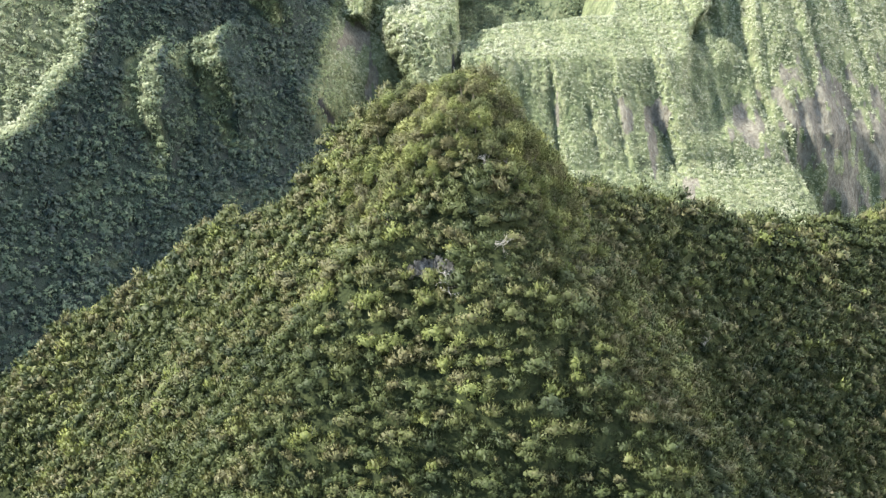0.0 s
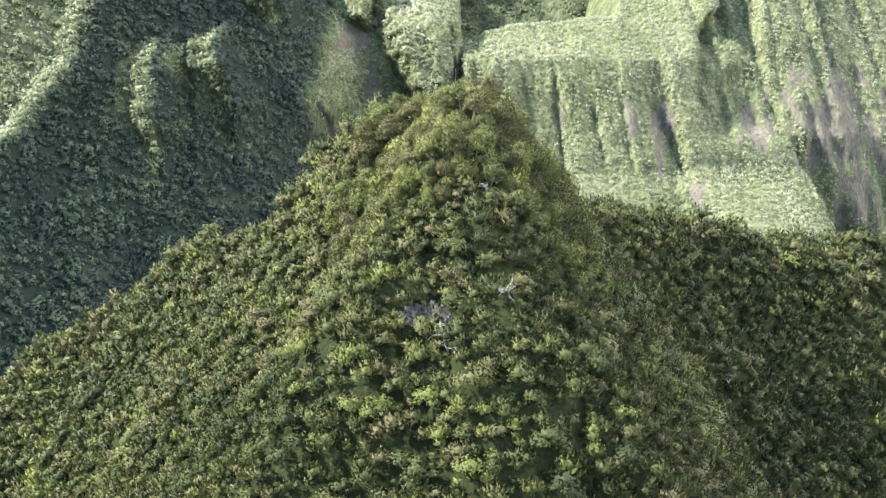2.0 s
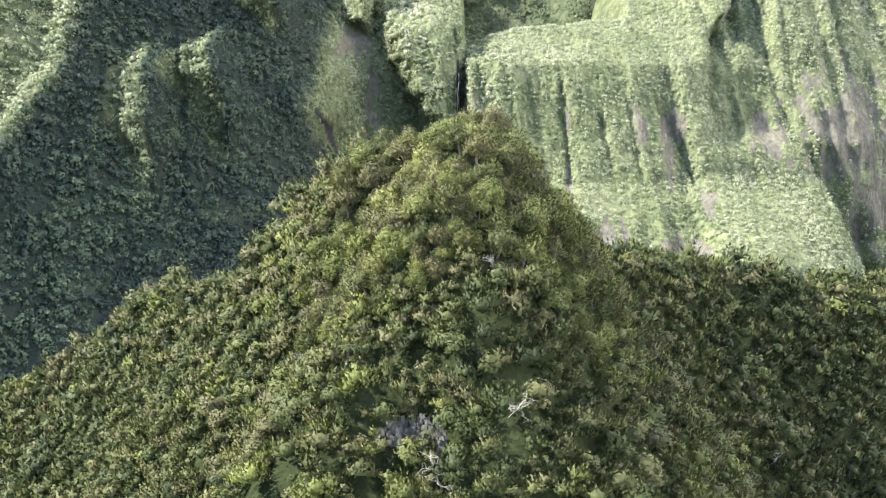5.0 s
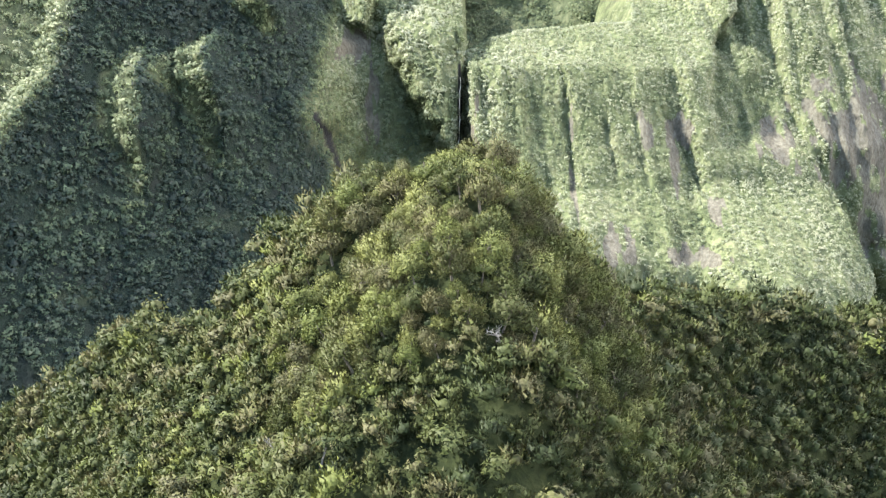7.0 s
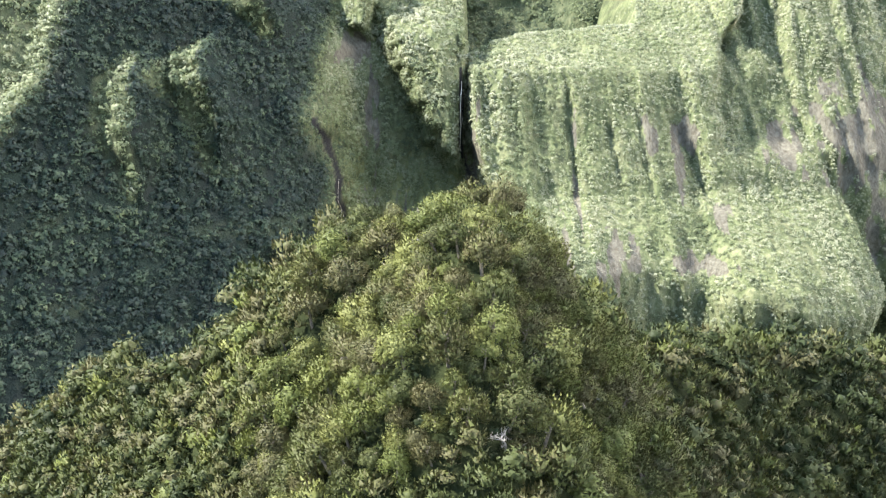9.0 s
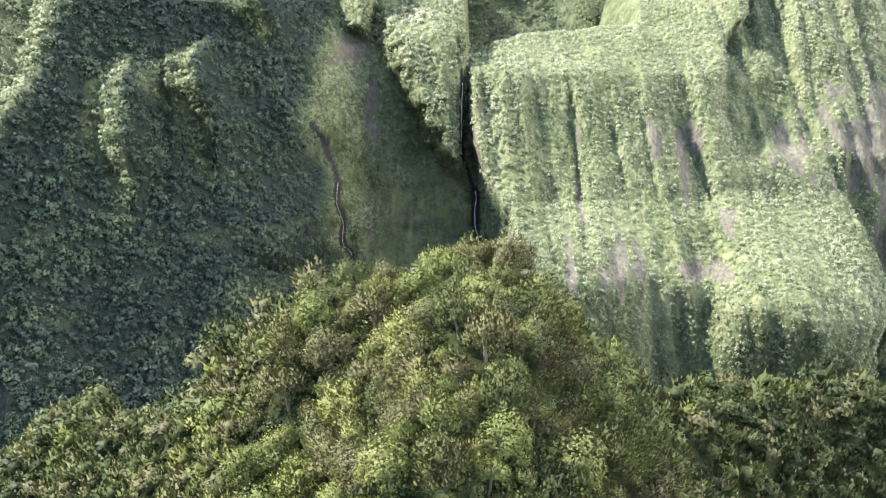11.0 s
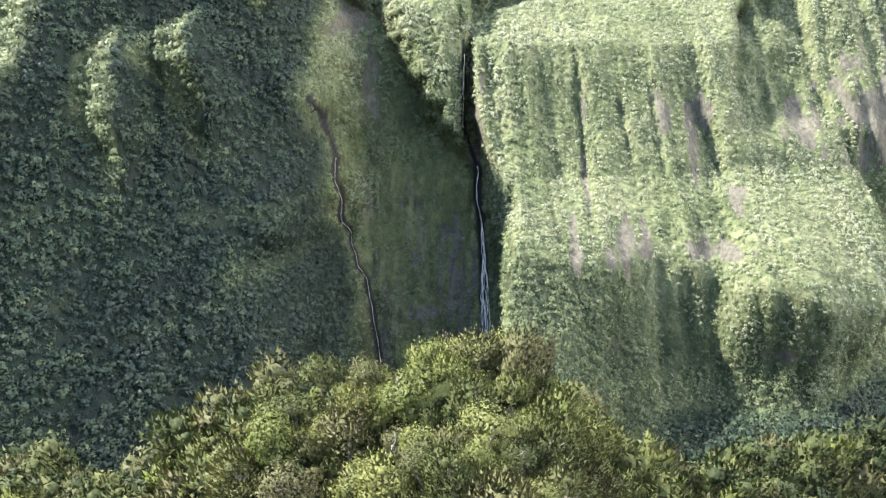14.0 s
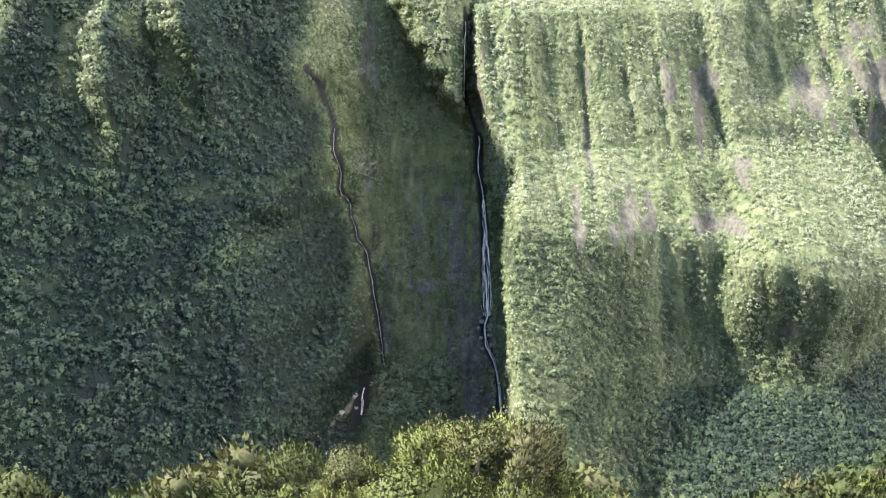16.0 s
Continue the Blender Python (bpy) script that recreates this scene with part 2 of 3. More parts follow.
def ramp(n, stops):
    r = n.new("ShaderNodeValToRGB")
    while len(r.color_ramp.elements) < len(stops):
        r.color_ramp.elements.new(0.5)
    for e, (p, c) in zip(r.color_ramp.elements, stops):
        e.position, e.color = p, (*c, 1)
    return r


def noise_node(n, l, scale, detail=4, stretch=None):
    t = n.new("ShaderNodeTexNoise")
    t.inputs["Scale"].default_value, t.inputs["Detail"].default_value = scale, detail
    geo = n.new("ShaderNodeNewGeometry")
    if stretch:
        mp = n.new("ShaderNodeMapping")
        mp.inputs["Scale"].default_value = stretch
        l.new(geo.outputs["Position"], mp.inputs["Vector"])
        l.new(mp.outputs[0], t.inputs["Vector"])
    else:
        l.new(geo.outputs["Position"], t.inputs["Vector"])
    return t


def foliage(name, stops, rough=0.55, clear=0.3, gloss=0.2):
    """Leaves: each tree has its own place on the ramp, each leaf strays a little from it."""
    m, n, l, b = material(name)
    tint = n.new("ShaderNodeAttribute")
    tint.attribute_name = "tint"
    joined = n.new("ShaderNodeAttribute")
    joined.attribute_name = "joined"
    info = n.new("ShaderNodeObjectInfo")
    geo = n.new("ShaderNodeNewGeometry")
    lone = n.new("ShaderNodeMath")
    lone.operation, lone.inputs[1].default_value, lone.inputs[2].default_value = "MULTIPLY_ADD", -0.6, 0.6
    l.new(joined.outputs["Fac"], lone.inputs[0])
    own = n.new("ShaderNodeMath")
    own.operation = "MULTIPLY_ADD"
    l.new(lone.outputs[0], own.inputs[0])
    l.new(info.outputs["Random"], own.inputs[1])
    l.new(tint.outputs["Fac"], own.inputs[2])
    leaf = n.new("ShaderNodeMath")
    leaf.operation, leaf.inputs[1].default_value = "MULTIPLY_ADD", 0.1
    l.new(geo.outputs["Random Per Island"], leaf.inputs[0])
    l.new(own.outputs[0], leaf.inputs[2])
    shift = n.new("ShaderNodeMath")
    shift.operation, shift.inputs[1].default_value = "SUBTRACT", 0.05
    l.new(leaf.outputs[0], shift.inputs[0])
    r = ramp(n, stops)
    l.new(shift.outputs[0], r.inputs[0])
    l.new(r.outputs[0], b.inputs["Base Color"])
    b.inputs["Roughness"].default_value = rough
    b.inputs["Specular IOR Level"].default_value = gloss
    tr = n.new("ShaderNodeBsdfTranslucent")
    l.new(r.outputs[0], tr.inputs[0])
    mix = n.new("ShaderNodeMixShader")
    mix.inputs[0].default_value = clear
    l.new(b.outputs[0], mix.inputs[1])
    l.new(tr.outputs[0], mix.inputs[2])
    l.new(mix.outputs[0], n["Material Output"].inputs[0])
    return m


LEAF = foliage("leaf", [(0.0, (0.02, 0.03, 0.011)), (0.2, (0.038, 0.051, 0.016)), (0.38, (0.058, 0.069, 0.022)), (0.5, (0.083, 0.078, 0.038)), (0.64, (0.083, 0.103, 0.026)), (0.82, (0.118, 0.127, 0.042)), (1.0, (0.15, 0.172, 0.05))], 0.62, 0.17)
# leaves of the far wall, paler and bluer: distance haze painted into the ramp
HAZE_LEAF = foliage("haze_leaf", [(0.0, (0.013, 0.025, 0.022)), (0.22, (0.045, 0.071, 0.042)), (0.5, (0.138, 0.168, 0.082)), (0.8, (0.232, 0.254, 0.168)), (1.0, (0.29, 0.305, 0.21))], 0.6, 0.28, 0.25)


def soil_material():
    m, n, l, b = material("undergrowth_shade")
    t1, t2 = noise_node(n, l, 0.9, 6), noise_node(n, l, 0.12, 3)
    # near-black tones that paint the shade in the gaps between crowns
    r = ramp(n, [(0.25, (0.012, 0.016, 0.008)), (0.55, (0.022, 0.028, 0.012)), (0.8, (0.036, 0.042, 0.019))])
    mx = n.new("ShaderNodeMath")
    mx.operation = "ADD"
    sc = n.new("ShaderNodeMath")
    sc.operation, sc.inputs[1].default_value = "MULTIPLY_ADD", 0.4
    sc.inputs[2].default_value = -0.2
    l.new(t2.outputs[0], sc.inputs[0])
    l.new(t1.outputs[0], mx.inputs[0])
    l.new(sc.outputs[0], mx.inputs[1])
    l.new(mx.outputs[0], r.inputs[0])
    l.new(r.outputs[0], b.inputs["Base Color"])
    b.inputs["Roughness"].default_value = 1.0
    b.inputs["Specular IOR Level"].default_value = 0.05
    bump = n.new("ShaderNodeBump")
    bump.inputs["Strength"].default_value, bump.inputs["Distance"].default_value = 0.8, 0.6
    l.new(t1.outputs[0], bump.inputs["Height"])
    l.new(bump.outputs[0], b.inputs["Normal"])
    return m


def wall_material():
    """Moss and fern on the valley wall, bare basalt where the attribute says so."""
    m, n, l, b = material("mossy_cliff")
    g1, g2 = noise_node(n, l, 0.14, 8, (1.0, 1.0, 0.3)), noise_node(n, l, 0.02, 4)
    green = ramp(n, [(0.3, (0.055, 0.071, 0.035)), (0.5, (0.108, 0.127, 0.064)), (0.7, (0.175, 0.187, 0.105))])
    mid = n.new("ShaderNodeMath")
    mid.operation = "ADD"
    half = n.new("ShaderNodeMath")
    half.operation, half.inputs[1].default_value, half.inputs[2].default_value = "MULTIPLY_ADD", 0.6, -0.3
    l.new(g2.outputs[0], half.inputs[0])
    l.new(g1.outputs[0], mid.inputs[0])
    l.new(half.outputs[0], mid.inputs[1])
    l.new(mid.outputs[0], green.inputs[0])
    k1 = noise_node(n, l, 0.3, 8, (1.0, 1.0, 0.5))
    k1.inputs["Roughness"].default_value = 0.68
    rock = ramp(n, [(0.3, (0.058, 0.05, 0.037)), (0.5, (0.113, 0.107, 0.085)), (0.72, (0.176, 0.169, 0.139))])
    l.new(k1.outputs[0], rock.inputs[0])
    bare = n.new("ShaderNodeAttribute")
    bare.attribute_name = "bare"
    cut = n.new("ShaderNodeMath")
    cut.operation = "ADD"
    k2 = noise_node(n, l, 0.35, 5, (1.0, 1.0, 0.4))
    edge = n.new("ShaderNodeMath")
    edge.operation, edge.inputs[1].default_value, edge.inputs[2].default_value = "MULTIPLY_ADD", 1.2, -0.6
    l.new(k2.outputs[0], edge.inputs[0])
    l.new(bare.outputs["Fac"], cut.inputs[0])
    l.new(edge.outputs[0], cut.inputs[1])
    sharp = ramp(n, [(0.38, (0, 0, 0)), (0.62, (1, 1, 1))])
    l.new(cut.outputs[0], sharp.inputs[0])
    mix = n.new("ShaderNodeMix")
    mix.data_type = "RGBA"
    l.new(sharp.outputs[0], mix.inputs["Factor"])
    l.new(green.outputs[0], mix.inputs["A"])
    l.new(rock.outputs[0], mix.inputs["B"])
    # near-black base under the forest bushes, which paints the shade there
    forest_shade = n.new("ShaderNodeAttribute")
    forest_shade.attribute_name = "forest_shade"
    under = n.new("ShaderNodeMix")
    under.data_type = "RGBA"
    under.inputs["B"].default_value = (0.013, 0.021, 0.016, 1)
    l.new(forest_shade.outputs["Fac"], under.inputs["Factor"])
    # yellow-green moss of the gorge
    moss = n.new("ShaderNodeAttribute")
    moss.attribute_name = "moss"
    yellow = ramp(n, [(0.3, (0.07, 0.088, 0.036)), (0.5, (0.145, 0.162, 0.066)), (0.7, (0.23, 0.235, 0.105))])
    l.new(mid.outputs[0], yellow.inputs[0])
    cover = n.new("ShaderNodeMix")
    cover.data_type = "RGBA"
    l.new(moss.outputs["Fac"], cover.inputs["Factor"])
    l.new(green.outputs[0], cover.inputs["A"])
    l.new(yellow.outputs[0], cover.inputs["B"])
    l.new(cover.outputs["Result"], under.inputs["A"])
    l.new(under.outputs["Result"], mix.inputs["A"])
    wet = n.new("ShaderNodeAttribute")
    wet.attribute_name = "wet"
    soak = n.new("ShaderNodeMix")
    soak.data_type = "RGBA"
    soak.inputs["B"].default_value = (0.016, 0.0165, 0.018, 1)
    l.new(wet.outputs["Fac"], soak.inputs["Factor"])
    l.new(mix.outputs["Result"], soak.inputs["A"])
    l.new(soak.outputs["Result"], b.inputs["Base Color"])
    b.inputs["Roughness"].default_value = 0.85
    b.inputs["Specular IOR Level"].default_value = 0.1
    bump = n.new("ShaderNodeBump")
    bump.inputs["Strength"].default_value, bump.inputs["Distance"].default_value = 0.9, 2.5
    hsum = n.new("ShaderNodeMath")
    hsum.operation = "ADD"
    l.new(g1.outputs[0], hsum.inputs[0])
    l.new(k1.outputs[0], hsum.inputs[1])
    l.new(hsum.outputs[0], bump.inputs["Height"])
    l.new(bump.outputs[0], b.inputs["Normal"])
    return m


def simple(name, stops, scale, rough, bump_m=0.02, stretch=None):
    m, n, l, b = material(name)
    t = noise_node(n, l, scale, 6, stretch)
    r = ramp(n, stops)
    l.new(t.outputs[0], r.inputs[0])
    l.new(r.outputs[0], b.inputs["Base Color"])
    b.inputs["Roughness"].default_value = rough
    bump = n.new("ShaderNodeBump")
    bump.inputs["Strength"].default_value, bump.inputs["Distance"].default_value = 0.7, bump_m
    l.new(t.outputs[0], bump.inputs["Height"])
    l.new(bump.outputs[0], b.inputs["Normal"])
    return m


SOIL = soil_material()
WALL = wall_material()
BARK = simple("bark", [(0.3, (0.07, 0.06, 0.045)), (0.7, (0.2, 0.18, 0.15))], 6, 0.9)
DEAD = simple("dead_wood", [(0.3, (0.14, 0.13, 0.115)), (0.7, (0.3, 0.285, 0.26))], 5, 0.85)
ROCK = simple("rock", [(0.3, (0.025, 0.024, 0.02)), (0.5, (0.06, 0.058, 0.05)), (0.72, (0.115, 0.112, 0.095))], 1.1, 0.9, 0.15, (1, 1, 0.35))
BOULDER = simple("weathered_stone", [(0.3, (0.12, 0.115, 0.1)), (0.5, (0.24, 0.23, 0.205)), (0.72, (0.38, 0.365, 0.33))], 0.5, 0.85, 0.4)
WATER = simple("falling_water", [(0.3, (0.6, 0.55, 0.48)), (0.65, (0.92, 0.87, 0.79))], 0.5, 0.35, 0.1, (1, 1, 0.15))


# ---------------------------------------------------------------- mesh helpers
def mesh_from(name, verts, faces, mat, attrs=None, smooth=False, normals=None):
    """A mesh from arrays: verts (n, 3), faces (m, 3 or 4)."""
    me = bpy.data.meshes.new(name)
    verts, faces = np.ascontiguousarray(verts, np.float32), np.ascontiguousarray(faces, np.int32)
    k = faces.shape[1]
    me.vertices.add(len(verts))
    me.vertices.foreach_set("co", verts.ravel())
    me.loops.add(faces.size)
    me.loops.foreach_set("vertex_index", faces.ravel())
    me.polygons.add(len(faces))
    me.polygons.foreach_set("loop_start", np.arange(0, faces.size, k, dtype=np.int32))
    me.polygons.foreach_set("loop_total", np.full(len(faces), k, np.int32))
    if smooth:
        me.polygons.foreach_set("use_smooth", np.ones(len(faces), bool))
    for key, values in (attrs or {}).items():
        a = me.attributes.new(key, "FLOAT", "POINT")
        a.data.foreach_set("value", np.ascontiguousarray(values, np.float32))
    me.materials.append(mat)
    me.update(calc_edges=True)
    if normals is not None:
        a = me.attributes.new("custom_normal", "FLOAT_VECTOR", "POINT")
        a.data.foreach_set("vector", np.ascontiguousarray(normals, np.float32).ravel())
    return me


def part(name, bm, mat, parent, label=""):
    """Links a bmesh or a mesh as one object under a thing."""
    if isinstance(bm, bmesh.types.BMesh):
        me = bpy.data.meshes.new(name)
        bm.to_mesh(me)
        bm.free()
        me.materials.append(mat)
    else:
        me = bm
    ob = new(name, me)
    ob.parent = parent
    return tagged(ob, label)


def grid_faces(nu, nv):
    i, j = np.meshgrid(np.arange(nu - 1), np.arange(nv - 1), indexing="ij")
    a = i * nv + j
    return np.stack([a, a + nv, a + nv + 1, a + 1], -1).reshape(-1, 4)


# ---------------------------------------------------------------- ground, near peak, valley walls
def build_ground():
    xs = np.concatenate([np.linspace(-9000, -1000, 9), np.linspace(-900, 900, 61), np.linspace(1000, 9000, 9)])
    ys = np.concatenate([np.linspace(-9000, -800, 9), np.linspace(-700, 1500, 61), np.linspace(1700, 9000, 9)])
    gx, gy = np.meshgrid(xs, ys, indexing="ij")
    gz = 3.0 * fbm(gx / 60, gy / 60, 0.5) - 4
    me = mesh_from("ground", np.stack([gx, gy, gz], -1).reshape(-1, 3), grid_faces(len(xs), len(ys)), SOIL, smooth=True)
    tagged(new("ground", me), "dark green overgrown valley floor far below", "ground", kind="structure")


def build_peak():
    xs = np.concatenate([np.arange(-330, -60, 5.0), np.arange(-60, 60, 1.5), np.arange(60, 331, 5.0)])
    ys = np.concatenate([np.arange(-230, -60, 6.0), np.arange(-60, 80, 1.5), np.arange(80, 401, 5.0)])
    gx, gy = np.meshgrid(xs, ys, indexing="ij")
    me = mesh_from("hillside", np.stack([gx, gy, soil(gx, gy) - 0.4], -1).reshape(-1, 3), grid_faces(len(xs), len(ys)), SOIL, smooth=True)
    tagged(new("hillside", me), "steep pointed hill of soil darkened as shade under dense forest", "hill", kind="structure")


WALL_X = np.concatenate([np.arange(-720, -192, 3.6), np.arange(-192, 40, 1.6), np.arange(40, 861, 3.4)])
WALL_V = np.linspace(0, 1, 250)


def wall_top(x):
    return np.interp(x, [-720, -520, -420, -330, -215, -170, -120, -60, 300, 860], [500, 490, 468, 462, 462, 505, 560, 600, 640, 660])


def build_wall():
    gx, gv = np.meshgrid(WALL_X, WALL_V, indexing="ij")
    gz = -6 + gv * (wall_top(gx) + 6)
    gy = wall_depth(gx, gz)
    me = mesh_from("cliff", np.stack([gx, gy, gz], -1).reshape(-1, 3), grid_faces(len(WALL_X), len(WALL_V)), WALL,
                   {"bare": bare_rock(gx, gz).ravel(), "wet": wet_rock(gx, gz).ravel(), "forest_shade": shaded_forest(gx, gz).ravel(),
                    "moss": (step(-4, 10, gx - line_x(THIN_FALL, gz)) * step(14, 2, gx) * step(360, 280, gz)).ravel()}, smooth=True)
    tagged(new("cliff", me), "towering basalt valley wall covered with moss, ferns and bushes", "cliff", kind="structure")


def mountain_depth(x, z):
    """y of the higher slope behind the brow of the cliff."""
    y = 1350 + 0.8 * (z - 450) + np.where(x < 180, 0.25 * (x - 180), -0.1 * (x - 180))
    return y - 45 * (1 - 2 * np.abs(vnoise((x + 0.4 * z) / 70, z / 300, 3.1))) + 25 * fbm(x / 60, z / 60, 5.0)


def build_back_mountain():
    xs, v = np.arange(-900, 1300, 18.0), np.linspace(0, 1, 60)
    gx, gv = np.meshgrid(xs, v, indexing="ij")
    gz = 200 + gv * 700
    gy = mountain_depth(gx, gz)
    # darkened halfway by the painted forest shade
    me = mesh_from("mountain", np.stack([gx, gy, gz], -1).reshape(-1, 3), grid_faces(len(xs), len(v)), WALL,
                   {"bare": np.zeros(gx.size), "forest_shade": np.full(gx.size, 0.5)}, smooth=True)
    tagged(new("mountain", me), "distant green mountain slope behind the brow of the cliff", "mountain", kind="structure")


def build_shade_ridge():
    """An unseen height added towards the sun to shade the left flank; it closes the valley."""
    u, v = np.linspace(-1, 1, 41), np.arange(-1400, 1151, 30.0)
    gu, gy = np.meshgrid(u, v, indexing="ij")
    top = np.interp(gy, [-1400, -900, 60, 300, 800, 1150], [300, 480, 500, 765, 765, 420]) + 16 * fbm(gy / 120, 0.3, 1.2) * (1 - np.abs(gu))
    gx = -930 + gu * 520 * (0.72 + 0.28 * np.abs(gu)) + 20 * fbm(gy / 90, gu * 3, 2.2)
    gz = -6 + (top + 6) * (1 - np.abs(gu)) ** 0.85
    me = mesh_from("shade_ridge", np.stack([gx, gy, gz], -1).reshape(-1, 3), grid_faces(len(u), len(v)), WALL, {"forest_shade": np.ones(gx.size)}, smooth=True)
    tagged(new("shade_ridge", me), "unseen high crest added towards the sun to shade the left flank", "mountain", kind="structure")


build_ground()
build_peak()
build_shade_ridge()
build_wall()
build_back_mountain()


# ---------------------------------------------------------------- foliage geometry
def leaf_sprays(centre, out, size, slim, rng):
    """Pointed leaf sprays at the centres, facing out: (n*3, 3) points."""
    n = len(centre)
    side = np.cross(out, rng.normal(size=(n, 3)))
    side /= np.linalg.norm(side, axis=1, keepdims=True) + 1e-9
    along = np.cross(side, out)
    s = (size * rng.uniform(0.7, 1.35, n))[:, None]
    w = s * slim * 0.5
    back = centre - along * s * 0.4
    return np.stack([back + side * w * rng.uniform(0.5, 1.0, n)[:, None], centre + along * s * 0.6 + out * s * 0.2, back - side * w], 1).reshape(-1, 3)


def outward(points, dirs):
    """The same triangles, wound so that they face along dirs."""
    t = points.reshape(-1, 3, 3)
    away = np.einsum("ij,ij->i", np.cross(t[:, 1] - t[:, 0], t[:, 2] - t[:, 0]), dirs) < 0
    t[away] = t[away][:, ::-1]
    return t.reshape(-1, 3)


def leaf_shoots(centre, rise, dirs, size, slim, rng):
    """Slender shoots at the centres that point along rise."""
    n = len(centre)
    side = np.cross(rise, dirs + 0.45 * rng.normal(size=(n, 3)))
    side /= np.linalg.norm(side, axis=1, keepdims=True) + 1e-9
    s = (size * rng.uniform(0.6, 1.4, n))[:, None]
    return np.stack([centre - side * s * slim * 0.5 - rise * s * 0.3, centre + side * s * slim * 0.5 - rise * s * 0.2, centre + rise * s * 0.8], 1).reshape(-1, 3)


def crown_points(n_leaves, n_lobes, radius, tall, size, rng, spiky=0.0):
    """Leaf points of one crown of several lobes round the origin, which lies at its foot."""
    lobes = []
    for i in range(n_lobes):
        a = rng.uniform(0, 2 * math.pi)
        d = radius * rng.uniform(0.36, 0.68) if i else 0.0
        lr = radius * (rng.uniform(0.24, 0.44) * (0.8 if n_lobes > 15 else 1.0) if i else 0.6)
        z = tall * (0.6 - 0.34 * (d / radius) ** 2 + rng.uniform(-0.2, 0.2))
        lobes.append((d * math.cos(a), d * math.sin(a), z, lr))
    lobes = np.array(lobes)
    pick = rng.choice(len(lobes), n_leaves, p=lobes[:, 3] ** 2 / (lobes[:, 3] ** 2).sum())
    dirs = rng.normal(size=(n_leaves, 3))
    dirs[:, 2] = np.abs(dirs[:, 2]) * 0.9 - 0.25 + 0.3 * dirs[:, 2]
    if n_lobes < 15:
        dirs[:, 1] -= 0.4          # on the steep slopes the crowns lean out over the valley
    dirs /= np.linalg.norm(dirs, axis=1, keepdims=True)
    inner = rng.uniform(size=n_leaves) < 0.3
    reach = lobes[pick, 3] * np.where(inner, rng.uniform(0.5, 0.8, n_leaves), 0.84 + 0.3 * rng.uniform(0, 1, n_leaves) ** 1.8)
    size = size * np.where(inner, 1.5, 0.95)
    c = lobes[pick, :3] + dirs * reach[:, None] * np.array([1, 1, 0.95 + 0.25 * spiky])
    out = dirs + rng.normal(size=(n_leaves, 3)) * 0.38 + np.array([0, 0, 0.2])
    out /= np.linalg.norm(out, axis=1, keepdims=True)
    if spiky > 0.3:
        rise = dirs * 0.6 + rng.normal(size=(n_leaves, 3)) * 0.28 + np.array([0, 0, 0.75])
        rise /= np.linalg.norm(rise, axis=1, keepdims=True)
        leaves = leaf_shoots(c, rise, dirs, size * 1.05, 0.55, rng)
    else:
        leaves = leaf_sprays(c, out, size, 0.8, rng)
    hearts = [lobes[0, :3] + CORE * lobes[0, 3] * (0.5 if n_leaves < 2000 else 0.25)]
    whole = c - np.array([0, 0, 0.3 * tall])
    whole /= np.linalg.norm(whole, axis=1, keepdims=True)
    mild = dirs * 0.65 + whole * 0.4 + out * 0.25
    mild /= np.linalg.norm(mild, axis=1, keepdims=True)
    shade = [np.repeat(mild, 3, axis=0)] + [CORE] * len(hearts)
    return np.concatenate([outward(leaves, mild)] + hearts), np.concatenate(shade)


def core_sphere():
    """A coarse ball of twenty separate faces, the shaded inside of a crown."""
    g = (1 + 5 ** 0.5) / 2
    p = np.array([(a, b * g, 0) for a in (-1, 1) for b in (-1, 1)] + [(0, a, b * g) for a in (-1, 1) for b in (-1, 1)] + [(b * g, 0, a) for a in (-1, 1) for b in (-1, 1)])
    p = p / np.linalg.norm(p[0])
    edge = min(np.linalg.norm(p[0] - q) for q in p[1:]) * 1.05
    out = []
    for i in range(12):
        for j in range(i + 1, 12):
            for k in range(j + 1, 12):
                a, b, c = p[i], p[j], p[k]
                if max(np.linalg.norm(a - b), np.linalg.norm(b - c), np.linalg.norm(a - c)) < edge:
                    out += [a, b, c] if np.dot(np.cross(b - a, c - a), a) > 0 else [a, c, b]
    return np.array(out)


CORE = core_sphere()


def trunk_mesh(height, girth, rng, limbs=4):
    """A tapered trunk with rising limbs."""
    bm = bmesh.new()

    def tube(a, b, r0, r1, sides=6):
        a, b = Vector(a), Vector(b)
        q = (b - a).to_track_quat("Z", "Y").to_matrix()
        low = [bm.verts.new(a + q @ Vector((r0 * math.cos(t), r0 * math.sin(t), 0))) for t in np.linspace(0, 2 * math.pi, sides, endpoint=False)]
        top = [bm.verts.new(b + q @ Vector((r1 * math.cos(t), r1 * math.sin(t), 0))) for t in np.linspace(0, 2 * math.pi, sides, endpoint=False)]
        for i in range(sides):
            bm.faces.new((low[i], low[(i + 1) % sides], top[(i + 1) % sides], top[i]))
        bm.faces.new(top)

    bend = Vector((rng.uniform(-0.15, 0.15) * height, rng.uniform(-0.15, 0.15) * height, height * 0.55))
    tube((0, 0, -0.4), bend, girth, girth * 0.7)
    tip = Vector((bend.x * 1.3, bend.y * 1.3, height))
    tube(bend, tip, girth * 0.7, girth * 0.3)
    for _ in range(limbs):
        a = rng.uniform(0, 6.28)
        s = bend.lerp(tip, rng.uniform(0.0, 0.6))
        e = s + Vector((math.cos(a), math.sin(a), rng.uniform(0.3, 0.9))) * height * rng.uniform(0.25, 0.4)
        tube(s, e, girth * 0.45, girth * 0.15, 5)
    return bm


